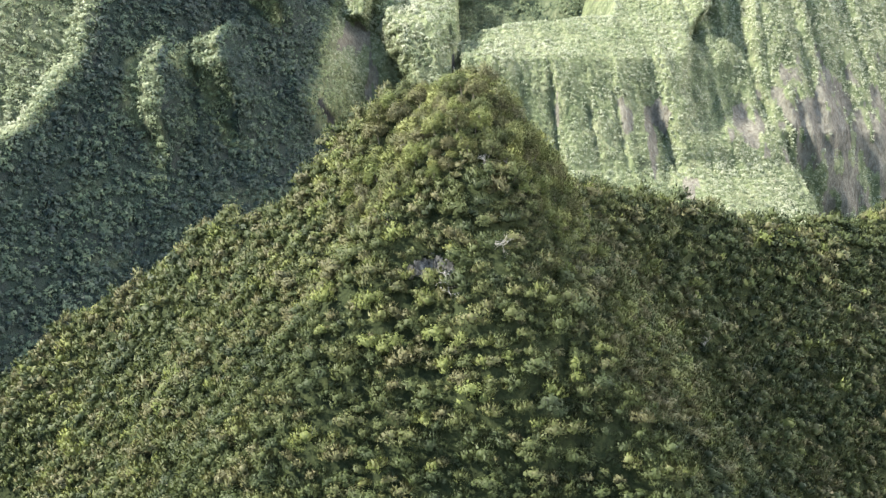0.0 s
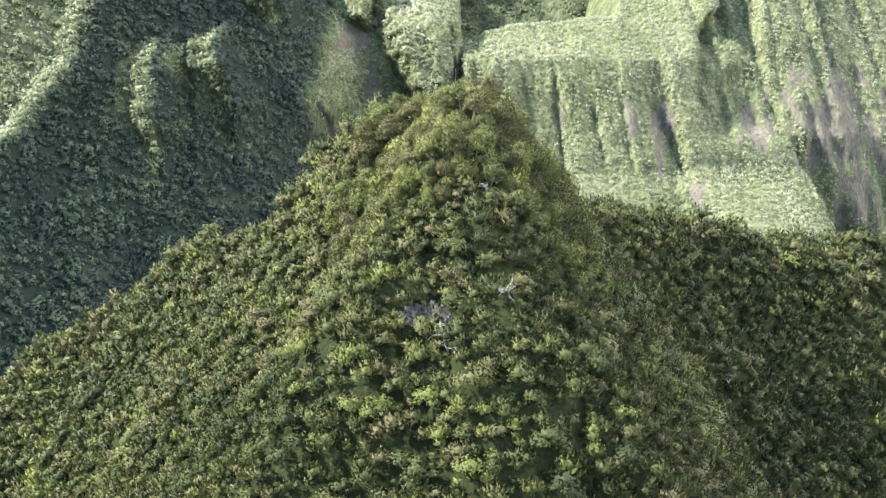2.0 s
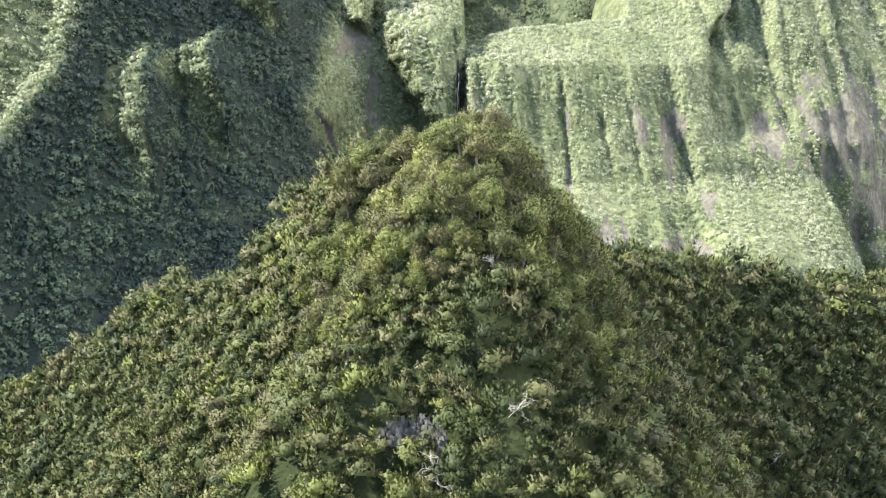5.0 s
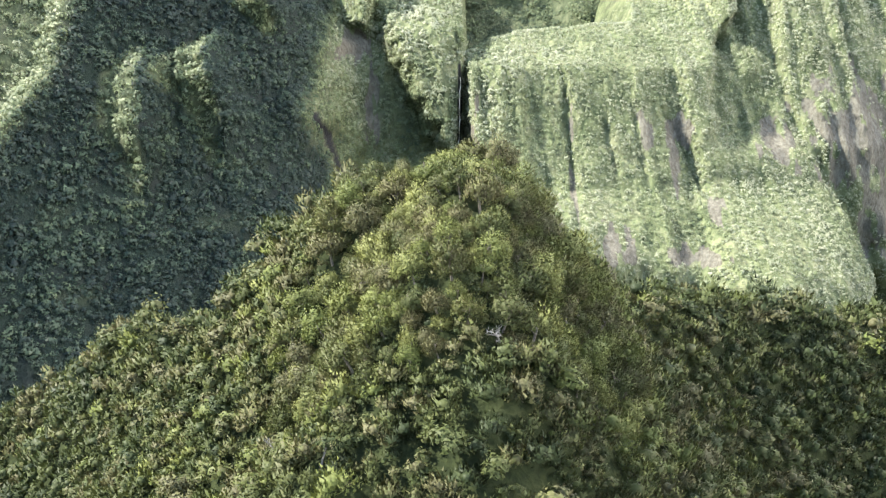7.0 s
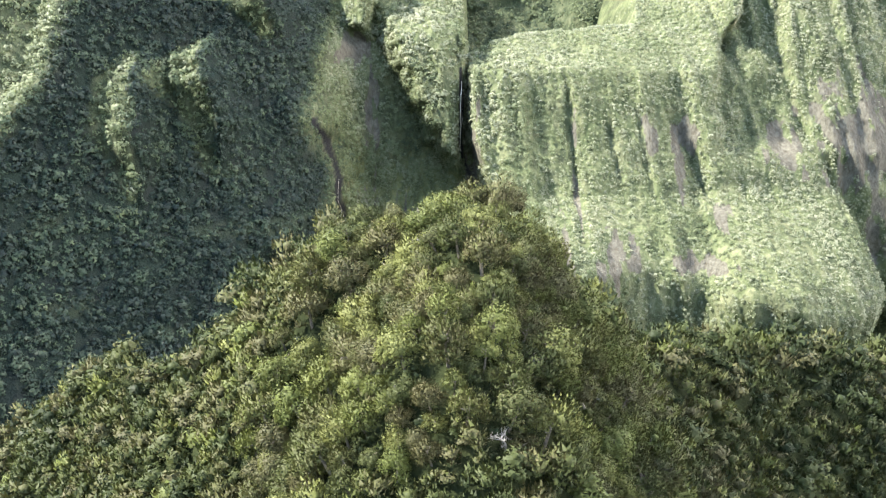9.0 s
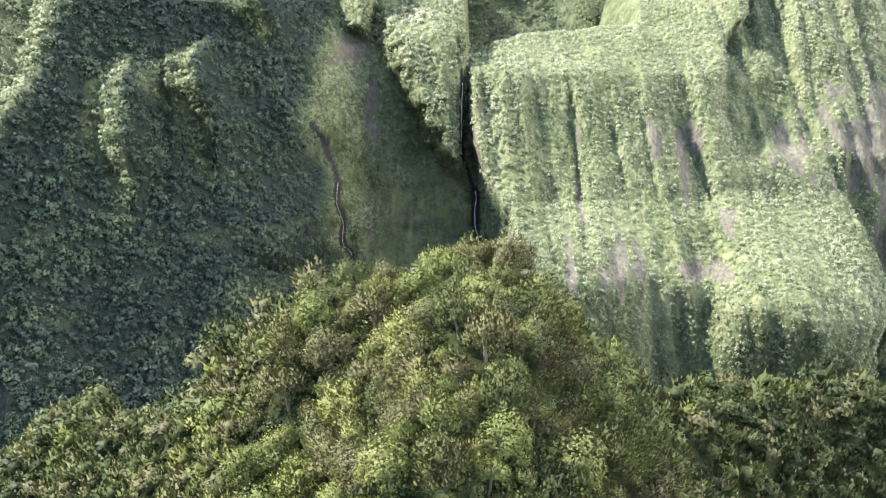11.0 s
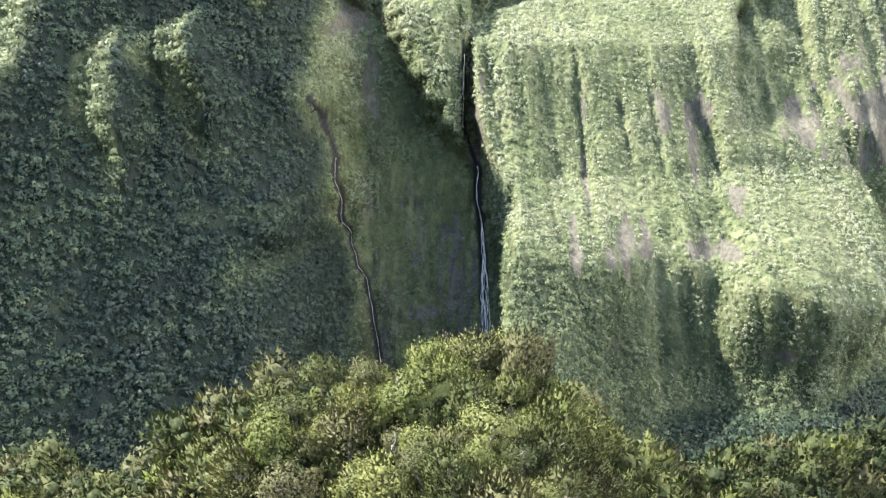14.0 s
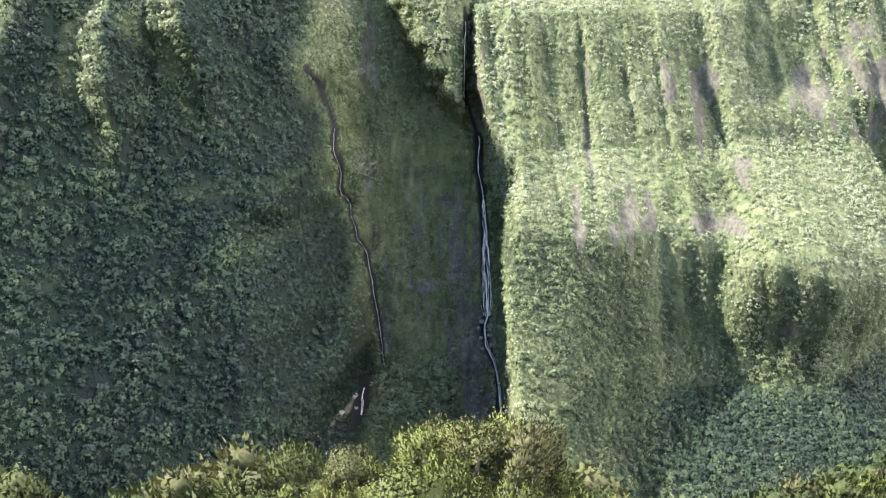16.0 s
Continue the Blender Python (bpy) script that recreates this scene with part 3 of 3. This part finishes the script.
# ---------------------------------------------------------------- forest of the near peak
def scatter_peak():
    """Places of the trees, evenly over the slope: x, y, z of the foot and the crown's radius."""
    rng = np.random.RandomState(11)
    n = 230000
    x, y = rng.uniform(-225, 225, n), rng.uniform(-64, 215, n)
    z = soil(x, y)
    slope_x, slope_y = (soil(x + 2, y) - soil(x - 2, y)) / 4, (soil(x, y + 3) - soil(x, y - 3)) / 6
    behind = canopy(x, y) - canopy(x, y - 9)
    # only slopes that face the valley mouth, and the crests
    keep = (z > 180 + 0.5 * np.maximum(0, 60 - y)) & (y > -50) & ((slope_y > -0.35) | (behind > -8) | ((behind > -30) & (np.hypot(x + 2, y - 36) < 34))) & (np.abs(x) < 62 + 0.6 * (y + 90))
    steep = np.sqrt(1 + slope_x ** 2 + slope_y ** 2)
    keep &= rng.uniform(size=n) < steep / 3.2
    x, y, z = x[keep], y[keep], z[keep]
    wide = np.clip((np.hypot(x, y + 50) - 75) / 110, 0, 1)
    r = (2.35 + 1.0 * wide) * (0.5 + 0.85 * rng.uniform(0, 1, len(x)) ** 1.2)
    cells, out = {}, []
    for a, b, c, q in zip(x, y, z, r):
        if ROCKFACE[0] < a < ROCKFACE[1] and ROCKFACE[2] < c < ROCKFACE[3] and b < 2:
            continue
        key = (int(a // 5), int(b // 5), int(c // 5))
        near = (p for i in (-1, 0, 1) for j in (-1, 0, 1) for k in (-1, 0, 1) for p in cells.get((key[0] + i, key[1] + j, key[2] + k), ()))
        if any((p[0] - a) ** 2 + (p[1] - b) ** 2 + (p[2] - c) ** 2 < (0.57 * (p[3] + q)) ** 2 for p in near):
            continue
        cells.setdefault(key, []).append((a, b, c, q))
        out.append((a, b, c, q))
    # shrubs in the gaps
    for i, (a, b, c, w) in enumerate(zip(x, y, z, wide)):
        if i % 2 and math.hypot(a, b - 5) > 62:
            continue
        if ROCKFACE[0] + 1 < a < ROCKFACE[1] - 1 and ROCKFACE[2] + 0.8 < c < ROCKFACE[3] - 0.8 and b < 2:
            continue
        q = 0.85 + 0.45 * w
        cover = 0.45 if math.hypot(a + 2, b - 24) < 34 else 0.55 if math.hypot(a, b - 10) < 55 else 0.7
        key = (int(a // 5), int(b // 5), int(c // 5))
        near = (p for i in (-1, 0, 1) for j in (-1, 0, 1) for k in (-1, 0, 1) for p in cells.get((key[0] + i, key[1] + j, key[2] + k), ()))
        if any((p[0] - a) ** 2 + (p[1] - b) ** 2 + (p[2] - c) ** 2 < (cover * p[3] + 0.25) ** 2 for p in near):
            continue
        cells.setdefault(key, []).append((a, b, c, q))
        out.append((a, b, c, q))
    return np.array(out)


ROCKFACE = (-10.2, -3.4, 276.0, 279.4)


def build_forest():
    spots = scatter_peak()
    rng = np.random.RandomState(5)
    order = np.argsort(np.hypot(spots[:, 0] + 2, spots[:, 1] - 18))
    spots = spots[order]
    tall = spots[spots[:, 3] > 1.0]
    near = tall[:300]
    reach = np.hypot(near[-1, 0] + 2, near[-1, 1] - 18)
    rest = spots[(np.hypot(spots[:, 0] + 2, spots[:, 1] - 18) > reach) | (spots[:, 3] <= 1.0)]
    # a set of crowns built once, each with its trunk
    kinds = []
    for k in range(12):
        spiky = (0.0, 0.6, 1.0)[k % 3]
        pts, shade = crown_points(2400, 26, 1.06, 1.6, 0.08, rng, spiky)
        faces = np.arange(len(pts)).reshape(-1, 3)
        root = new("tree")
        crown = part("crown", mesh_from("crown", pts, faces, LEAF, {"tint": np.full(len(pts), 0.27)}, normals=shade), LEAF, root)
        trunk = part("trunk", trunk_mesh(1.1, 0.07, rng), BARK, root)
        words = ("dense evergreen bush tree with soft rounded crown", "bushy evergreen tree with upright olive shoots", "heath-like tree with fine bristling yellow-green shoots")[k % 3]
        tagged(root, words + " on the summit slope", "tree", "trees on the summit")
        kinds.append(root)
    for i, (x, y, z, r) in enumerate(near):
        gx, gy = float(soil(x + 1.5, y) - soil(x - 1.5, y)) / 3, float(soil(x, y + 1.5) - soil(x, y - 1.5)) / 3
        lean = Vector((-gx * 0.3 + rng.uniform(-0.2, 0.2), -gy * 0.3 + rng.uniform(-0.2, 0.2), 1)).to_track_quat("Z", "Y").to_matrix().to_4x4()
        m = Matrix.Translation((x, y, z - 0.15)) @ lean @ pose(0, 0, 0, 0, 0, rng.uniform(0, 360))
        s = Matrix.Diagonal((r * 1.12, r * 1.12, r * rng.uniform(0.95, 1.3), 1))
        ob = kinds[i] if i < len(kinds) else copy_thing(kinds[i % len(kinds)], Matrix())
        ob.matrix_basis = m @ s
    # the rest of the forest
    verts, tint, shades = [], [], []
    # small gap shrubs get a darker tint, the shade between crowns painted in
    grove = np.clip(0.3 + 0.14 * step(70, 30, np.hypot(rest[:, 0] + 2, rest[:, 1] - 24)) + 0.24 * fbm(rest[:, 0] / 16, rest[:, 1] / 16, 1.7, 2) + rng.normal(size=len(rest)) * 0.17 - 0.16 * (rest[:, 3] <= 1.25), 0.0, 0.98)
    dist = np.hypot(rest[:, 0], rest[:, 1] + 60)
    for (x, y, z, r), g, d in zip(rest, grove, dist):
        n = int(np.interp(d, [60, 90, 130, 200], [270, 168, 98, 60]) * np.clip((r / 1.9) ** 1.6, 0.16, 1.6))
        p, q = crown_points(n, 7, r * 1.2, r * 1.75, np.interp(d, [60, 90, 130, 200], [0.38, 0.48, 0.62, 0.8]) * (r / 2) ** 0.25, rng, rng.choice([0, 0.6, 1.0]))
        p[:, 1] -= 0.22 * p[:, 2]
        verts.append(p + np.array([x, y, z - 0.15]))
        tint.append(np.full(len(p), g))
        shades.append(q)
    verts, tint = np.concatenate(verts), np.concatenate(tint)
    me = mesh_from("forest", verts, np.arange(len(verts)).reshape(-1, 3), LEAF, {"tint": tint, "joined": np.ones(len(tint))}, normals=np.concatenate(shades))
    tagged(new("forest", me), "dense green cloud forest on steep hillsides", "forest", kind="stuff")


def build_wall_bushes():
    rng = np.random.RandomState(21)
    gx, gz = np.meshgrid(np.arange(-560, 640, 2.0), np.arange(2, 520, 2.0), indexing="ij")
    x, z = gx.ravel() + rng.uniform(-1, 1, gx.size), gz.ravel() + rng.uniform(-1, 1, gx.size)
    y = wall_depth(x, z)
    area = np.sqrt(1 + ((wall_depth(x + 3, z) - wall_depth(x - 3, z)) / 6) ** 2 + ((wall_depth(x, z + 3) - wall_depth(x, z - 3)) / 6) ** 2)
    some = rng.uniform(size=x.size) < np.minimum(area, 5.0) * (0.23 + 0.07 * step(20, 60, x))
    x, y, z = x[some], y[some], z[some]
    n = x.size
    bare = bare_rock(x, z)
    forest_shade = shaded_forest(x, z)
    lush = 1.0 + 0.22 * step(30, 60, x) + 0.3 * forest_shade - 0.2 * step(-135, -110, x) * step(6, -8, x) * step(60, 110, z) * step(300, 250, z) + 0.45 * fbm(x / 30, z / 45, 9.1, 2)
    bare = np.maximum(bare, wet_rock(x, z))
    keep = (x > -0.575 * (y + 170) - 12) & (x < 0.515 * (y + 170) + 12)       # the fan of the wall that the valley mouth looks on to
    keep &= (rng.uniform(size=n) > bare * 1.3) & (rng.uniform(size=n) < np.clip(lush, 0.15, 1.0)) & (z < np.interp(x, [-560, -200, 0, 640], [500, 490, 510, 520]))
    x, y, z, forest_shade = x[keep], y[keep], z[keep], forest_shade[keep]
    # the slope behind the brow
    fx, fz = rng.uniform(-80, 330, 3000), rng.uniform(480, 610, 3000)
    x, y, z = np.concatenate([x, fx]), np.concatenate([y, mountain_depth(fx, fz)]), np.concatenate([z, fz])
    forest_shade = np.concatenate([forest_shade, np.full(3000, 0.55)])
    # small shrubs on the gorge wall
    sx, sz = rng.uniform(-160, 8, 27000), rng.uniform(25, 330, 27000)
    ok = (sx > line_x(THIN_FALL, sz) - 3) & (wet_rock(sx, sz) < 0.3) & (rng.uniform(size=27000) > 0.8 * bare_rock(sx, sz)) & (fbm(sx / 9, sz / 12, 4.7, 2) > -0.35)
    sx, sz = sx[ok], sz[ok]
    small = np.concatenate([np.ones(len(x)), rng.uniform(0.32, 0.66, len(sx))])
    x, y, z = np.concatenate([x, sx]), np.concatenate([y, wall_depth(sx, sz)]), np.concatenate([z, sz])
    forest_shade = np.concatenate([forest_shade, np.full(len(sx), 0.2)])
    m = len(x)
    r = small * (1.3 + 3.0 * rng.uniform(0, 1, m) ** 1.6) * (1 - 0.32 * step(20, 60, x) * (1 - forest_shade)) * (1 + 0.32 * forest_shade) * (1 - 0.45 * step(-135, -110, x) * step(6, -8, x) * step(60, 90, z) * step(320, 260, z))
    # tint carries painted light: darker for shaded forest, paler for haze far right
    g = np.clip(0.74 - 0.66 * forest_shade + (0.26 - 0.12 * forest_shade) * fbm(x / 40, z / 40, 5.5, 2) + 0.1 * step(220, 330, x) * (1 - forest_shade) + 0.22 * step(330, 400, x) * step(250, 330, z) * (1 - forest_shade) + 0.04 * step(10, 30, x) * forest_shade + rng.normal(size=m) * (0.1 - 0.03 * forest_shade), 0.03, 0.97)
    sx, sz = (wall_depth(x + 4, z) - wall_depth(x - 4, z)) / 8, (wall_depth(x, z + 4) - wall_depth(x, z - 4)) / 8
    face = np.stack([sx, -np.ones(m), sz], 1)
    face /= np.linalg.norm(face, axis=1, keepdims=True)
    sets = []
    for pick, per, span in ((forest_shade > 0.5, 25, 0.52), ((forest_shade <= 0.5) & (small > 0.7), 18, 0.6), (small < 0.7, 8, 0.9)):
        k = int(pick.sum())
        dirs = rng.normal(size=(k, per, 3))
        dirs[..., 2] = dirs[..., 2] * 0.7 + 0.35
        dirs[..., 1] = dirs[..., 1] * 0.8 - 0.45
        dirs /= np.linalg.norm(dirs, axis=-1, keepdims=True)
        foot = np.stack([x, y, z], 1)[pick][:, None, :] + np.array([0, -0.5, 1.0])
        c = foot + dirs * (r[pick][:, None] * rng.uniform(0.6, 1.0, (k, per)))[..., None]
        out = dirs + rng.normal(size=dirs.shape) * 0.22
        out /= np.linalg.norm(out, axis=-1, keepdims=True)
        flat = outward(leaf_sprays(c.reshape(-1, 3), out.reshape(-1, 3), np.repeat(r[pick] * span, per), 0.95, rng), dirs.reshape(-1, 3))
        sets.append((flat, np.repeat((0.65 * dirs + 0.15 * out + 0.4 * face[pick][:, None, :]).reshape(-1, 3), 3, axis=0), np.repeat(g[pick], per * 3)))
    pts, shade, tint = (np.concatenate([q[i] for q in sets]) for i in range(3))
    me = mesh_from("bushes", pts, np.arange(len(pts)).reshape(-1, 3), HAZE_LEAF, {"tint": tint, "joined": np.ones(len(pts))}, normals=shade)
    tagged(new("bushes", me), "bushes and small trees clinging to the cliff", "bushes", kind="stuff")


build_forest()
build_wall_bushes()


# ---------------------------------------------------------------- falls
def strand(line, wide, shift, rng, parent):
    """One ribbon of falling water with some thickness, down the wall."""
    line = np.array(line, float)
    run = np.concatenate([[0], np.cumsum(np.hypot(*np.diff(line, axis=0).T))])
    s = np.linspace(0, run[-1], max(6, int(run[-1] / 2.5)))
    x = np.interp(s, run, line[:, 0]) + shift * np.sin(0.05 + 2.5 * s / run[-1]) + (1.3 * vnoise(s / 9, shift * 3.0, 1.1) + 0.5 * vnoise(s / 3.5, shift * 2.0, 6.1)) * min(1.0, wide)
    z = np.interp(s, run, line[:, 1])
    y = np.minimum(wall_depth(x, z), np.minimum(wall_depth(x - wide, z), wall_depth(x + wide, z))) - 0.7
    half = 0.5 * wide * (0.75 + 0.45 * vnoise(s / 7, shift * 5.0, 4.2))
    ring = np.stack([np.stack([x - half, y, z], 1), np.stack([x - 0.3 * half, y - 0.45, z], 1), np.stack([x + 0.3 * half, y - 0.45, z], 1),
                     np.stack([x + half, y, z], 1), np.stack([x, y + 0.5, z], 1)], 1)
    n = len(s)
    faces = [(5 * i + k, 5 * i + (k + 1) % 5, 5 * i + 5 + (k + 1) % 5, 5 * i + 5 + k) for i in range(n - 1) for k in range(5)]
    part("strand", mesh_from("strand", ring.reshape(-1, 3), np.array(faces), WATER, smooth=True), WATER, parent)


def build_falls():
    rng = np.random.RandomState(3)
    main = tagged(new("waterfall"), "tall white waterfall dropping down a dark wet rock gully", "waterfall")
    strand([(-19.6, 396), (-19, 374), (-20, 331), (-19, 318)], 0.8, 0.0, rng, main)
    strand([(-19, 380), (-20, 345)], 0.4, 1.4, rng, main)
    strand(MAIN_FALL, 1.1, 0.0, rng, main)
    for w, dx, top in ((0.9, 1.6, 240), (0.6, -1.4, 230), (1.0, 3.2, 215), (0.5, -3.4, 205), (0.7, 4.8, 190), (0.9, -2.4, 180), (0.5, 6.0, 175), (0.4, -5.2, 170)):
        strand([q for q in MAIN_FALL if q[1] < top], w, dx, rng, main)
    strand([q for q in MAIN_FALL if q[1] < 150], 1.7, 0.8, rng, main)
    strand(FOOT_FALL, 1.5, 0.0, rng, main)
    strand(FOOT_FALL, 0.7, 1.5, rng, main)
    thin = tagged(new("waterfall"), "thin white waterfall in a narrow dark groove of the cliff", "waterfall")
    strand([q for q in THIN_FALL if 160 < q[1] < 300], 0.16, 0.0, rng, thin)
    strand([q for q in THIN_FALL if q[1] < 165], 0.4, 0.0, rng, thin)
    low = tagged(new("waterfall"), "short white cascade over a rock ledge in the bush", "waterfall")
    strand(LOW_FALL, 0.9, 0.0, rng, low)
    strand(LOW_FALL, 0.5, 1.6, rng, low)


build_falls()


# ---------------------------------------------------------------- rock faces, dead trees and tree ferns on the near peak
def slope_y(x, z, start=-60.0):
    """y at which the near slope reaches the height z, coming from the valley mouth."""
    ys = np.arange(start, 140, 0.25)
    hit = np.nonzero(soil(np.full(ys.shape, x), ys) >= z)[0]
    return float(ys[hit[0]]) if len(hit) else 0.0


def rock_block(size, rng):
    """An upright, chipped block of basalt."""
    bm = bmesh.new()
    bmesh.ops.create_cube(bm, size=1.0)
    bmesh.ops.subdivide_edges(bm, edges=bm.edges[:], cuts=2, use_grid_fill=True)
    for v in bm.verts:
        k = Vector(v.co)
        v.co = Vector((k.x * size[0], k.y * size[1], k.z * size[2])) + Vector(rng.normal(size=3)) * 0.09 * min(size)
        v.co *= 1 - 0.16 * max(0, k.length - 0.62)
    return bm


def build_rock_face(x0, x1, z0, z1, start, words, seed):
    rng = np.random.RandomState(seed)
    root = tagged(new("rock_face"), words, "rock")
    x = x0
    while x < x1:
        wide = rng.uniform(0.5, 1.0)
        z = z0 + rng.uniform(0, 0.8)
        while z < z1 - abs(x - 0.5 * (x0 + x1)) * 0.35:
            tall = rng.uniform(0.6, 1.5)
            ob = part("block", rock_block((wide, 1.6, tall), rng), ROCK, root)
            ob.matrix_basis = pose(x, slope_y(x, z, start) + rng.uniform(0.2, 0.6), z, rng.uniform(-16, -4), rng.uniform(-7, 7), rng.uniform(-22, 22))
            z += tall * 0.82
        x += wide * 0.8


def branch_tube(bm, pts, r0, r1, sides=5):
    rings = []
    for i, p in enumerate(pts):
        a = Vector(pts[max(0, i - 1)])
        b = Vector(pts[min(len(pts) - 1, i + 1)])
        q = (b - a).to_track_quat("Z", "Y").to_matrix()
        r = r0 + (r1 - r0) * i / (len(pts) - 1)
        rings.append([bm.verts.new(Vector(p) + q @ Vector((r * math.cos(t), r * math.sin(t), 0))) for t in np.linspace(0, 2 * math.pi, sides, endpoint=False)])
    for low, top in zip(rings, rings[1:]):
        for i in range(sides):
            bm.faces.new((low[i], low[(i + 1) % sides], top[(i + 1) % sides], top[i]))
    bm.faces.new(rings[-1])


def crooked(start, way, length, n, rng, wander=0.25):
    p, d, out = Vector(start), Vector(way).normalized(), [Vector(start)]
    for _ in range(n):
        d = (d + Vector(rng.normal(size=3)) * wander).normalized()
        p = p + d * length / n
        out.append(p.copy())
    return out


def build_dead_tree(x, y, height, seed, words):
    rng = np.random.RandomState(seed)
    root = tagged(new("dead_tree"), words, "tree")
    root.matrix_basis = pose(x, y, float(soil(x, y)) - 0.2)
    spine = crooked((0, 0, 0), (rng.uniform(-0.2, 0.2), -0.45, 1), height, 6, rng, 0.16)
    bm = bmesh.new()
    branch_tube(bm, spine, 0.13, 0.04, 6)
    part("trunk", bm, DEAD, root)
    for k in range(9):
        bm = bmesh.new()
        s = spine[int(rng.choice([2, 3, 4, 5, 6]))]
        a = rng.uniform(0, 6.28)
        limb = crooked(s, (math.cos(a), math.sin(a) - 0.3, rng.uniform(0.1, 0.9)), height * rng.uniform(0.3, 0.55), 5, rng, 0.3)
        branch_tube(bm, limb, 0.06, 0.015)
        for _ in range(4):
            twig = crooked(limb[int(rng.choice([2, 3, 4]))], Vector(rng.normal(size=3)) + Vector((0, -0.2, 0.5)), height * 0.16, 3, rng, 0.3)
            branch_tube(bm, twig, 0.025, 0.008, 4)
        part("branch", bm, DEAD, root)


def build_tree_fern():
    rng = np.random.RandomState(77)
    root = tagged(new("tree_fern"), "tree fern with a star of drooping green fronds", "fern", "tree ferns")
    bm = bmesh.new()
    branch_tube(bm, crooked((0, 0, -0.3), (0, -0.1, 1), 3.2, 5, rng, 0.05), 0.14, 0.1, 7)
    part("trunk", bm, BARK, root)
    for k in range(15):
        a = 2 * math.pi * k / 15 + rng.uniform(-0.15, 0.15)
        rise, length = rng.uniform(0.35, 0.7), rng.uniform(1.6, 2.1)
        spine = [Vector((0, 0, 2.9)) + Vector((math.cos(a), math.sin(a), 0)) * length * t + Vector((0, 0, rise * math.sin(t * 2.6) - 0.5 * t * t)) for t in np.linspace(0, 1, 9)]
        side = Vector((-math.sin(a), math.cos(a), 0))
        verts, faces = [], []
        for i in range(1, 9):
            w = 0.34 * math.sin(math.pi * min(1.0, i / 8.6) ** 0.7) + 0.04
            for sgn in (-1, 1):
                n0 = len(verts)
                ahead = (spine[i] - spine[i - 1]) * 0.5
                verts += [spine[i - 1], spine[i - 1] + ahead * 1.5, spine[i] + side * sgn * w - Vector((0, 0, 0.09))]
                faces.append((n0, n0 + 1, n0 + 2))
        part("frond", mesh_from("frond", np.array(verts), np.array(faces), LEAF), LEAF, root)
    return root


build_rock_face(-10.6, -3.0, 276.0, 279.8, -40.0, "bare grey basalt face breaking through the forest", 4)
build_rock_face(-133.0, -127.0, 208.0, 213.0, 60.0, "small pale rock face between bushes on the slope", 9)
for i, (dx, dy, tall) in enumerate(((-3.0, -23.5, 5.5), (3.2, -5.5, 3.6), (6.5, -20.0, 5.0), (12.5, 10.0, 4.8), (26.0, -14.0, 4.6), (-22.0, -3.0, 4.2), (66.0, 62.0, 5.2), (3.0, 21.0, 2.9), (-7.0, 27.0, 2.7), (7.5, 31.0, 3.0))):
    build_dead_tree(dx, dy, tall, 40 + i, "leafless grey dead tree with crooked bare branches")
fern = build_tree_fern()
for i, (dx, dy) in enumerate(((118, 101), (111, 92), (96, 88), (78, 66), (104, 112), (-62, 58), (-40, 14), (-88, 84), (48, 44), (60, 48), (-16, -12), (84, 92))):
    m = pose(dx, dy, float(soil(dx, dy)) + 0.1, 12, 0, 47 * i)
    if i == 0:
        fern.matrix_basis = m
    else:
        copy_thing(fern, m)


# ---------------------------------------------------------------- boulders below the falls
def build_boulder(x, z, size, seed, words, group):
    rng = np.random.RandomState(seed)
    me = bpy.data.meshes.new("boulder")
    bm = rock_block((size * 1.3, size, size * 0.8), rng)
    bm.to_mesh(me)
    bm.free()
    me.materials.append(BOULDER)
    ob = tagged(new("boulder", me), words, "boulder", group)
    ob.matrix_basis = pose(x, float(wall_depth(x, z)) - 0.1 * size, z, rng.uniform(-20, 20), rng.uniform(-20, 20), rng.uniform(0, 90))


for i, (bx, bz, size) in enumerate(((1, 96, 4.2), (11, 93, 3.6), (-3, 90, 3.0), (9, 84, 3.4), (0, 82, 2.8), (12, 76, 4.0), (2, 73, 2.6), (23, 62, 3.0), (12, 55, 2.6), (26, 40, 3.2), (13, 30, 3.4), (6, 25, 3.0), (-2, 22, 2.6), (24, 25, 3.2))):
    build_boulder(bx, bz, size, 300 + i, "pale weathered boulder at the foot of the waterfall", "boulders below the waterfall")
for i, (bx, bz, size) in enumerate(((-118, 49, 4.6), (-124, 47, 4.0), (-129, 43, 3.4), (-115, 41, 3.0), (-107, 47, 3.2))):
    build_boulder(bx, bz, size, 330 + i, "pale stone slab on the ledge of the small cascade", "stones of the small cascade")
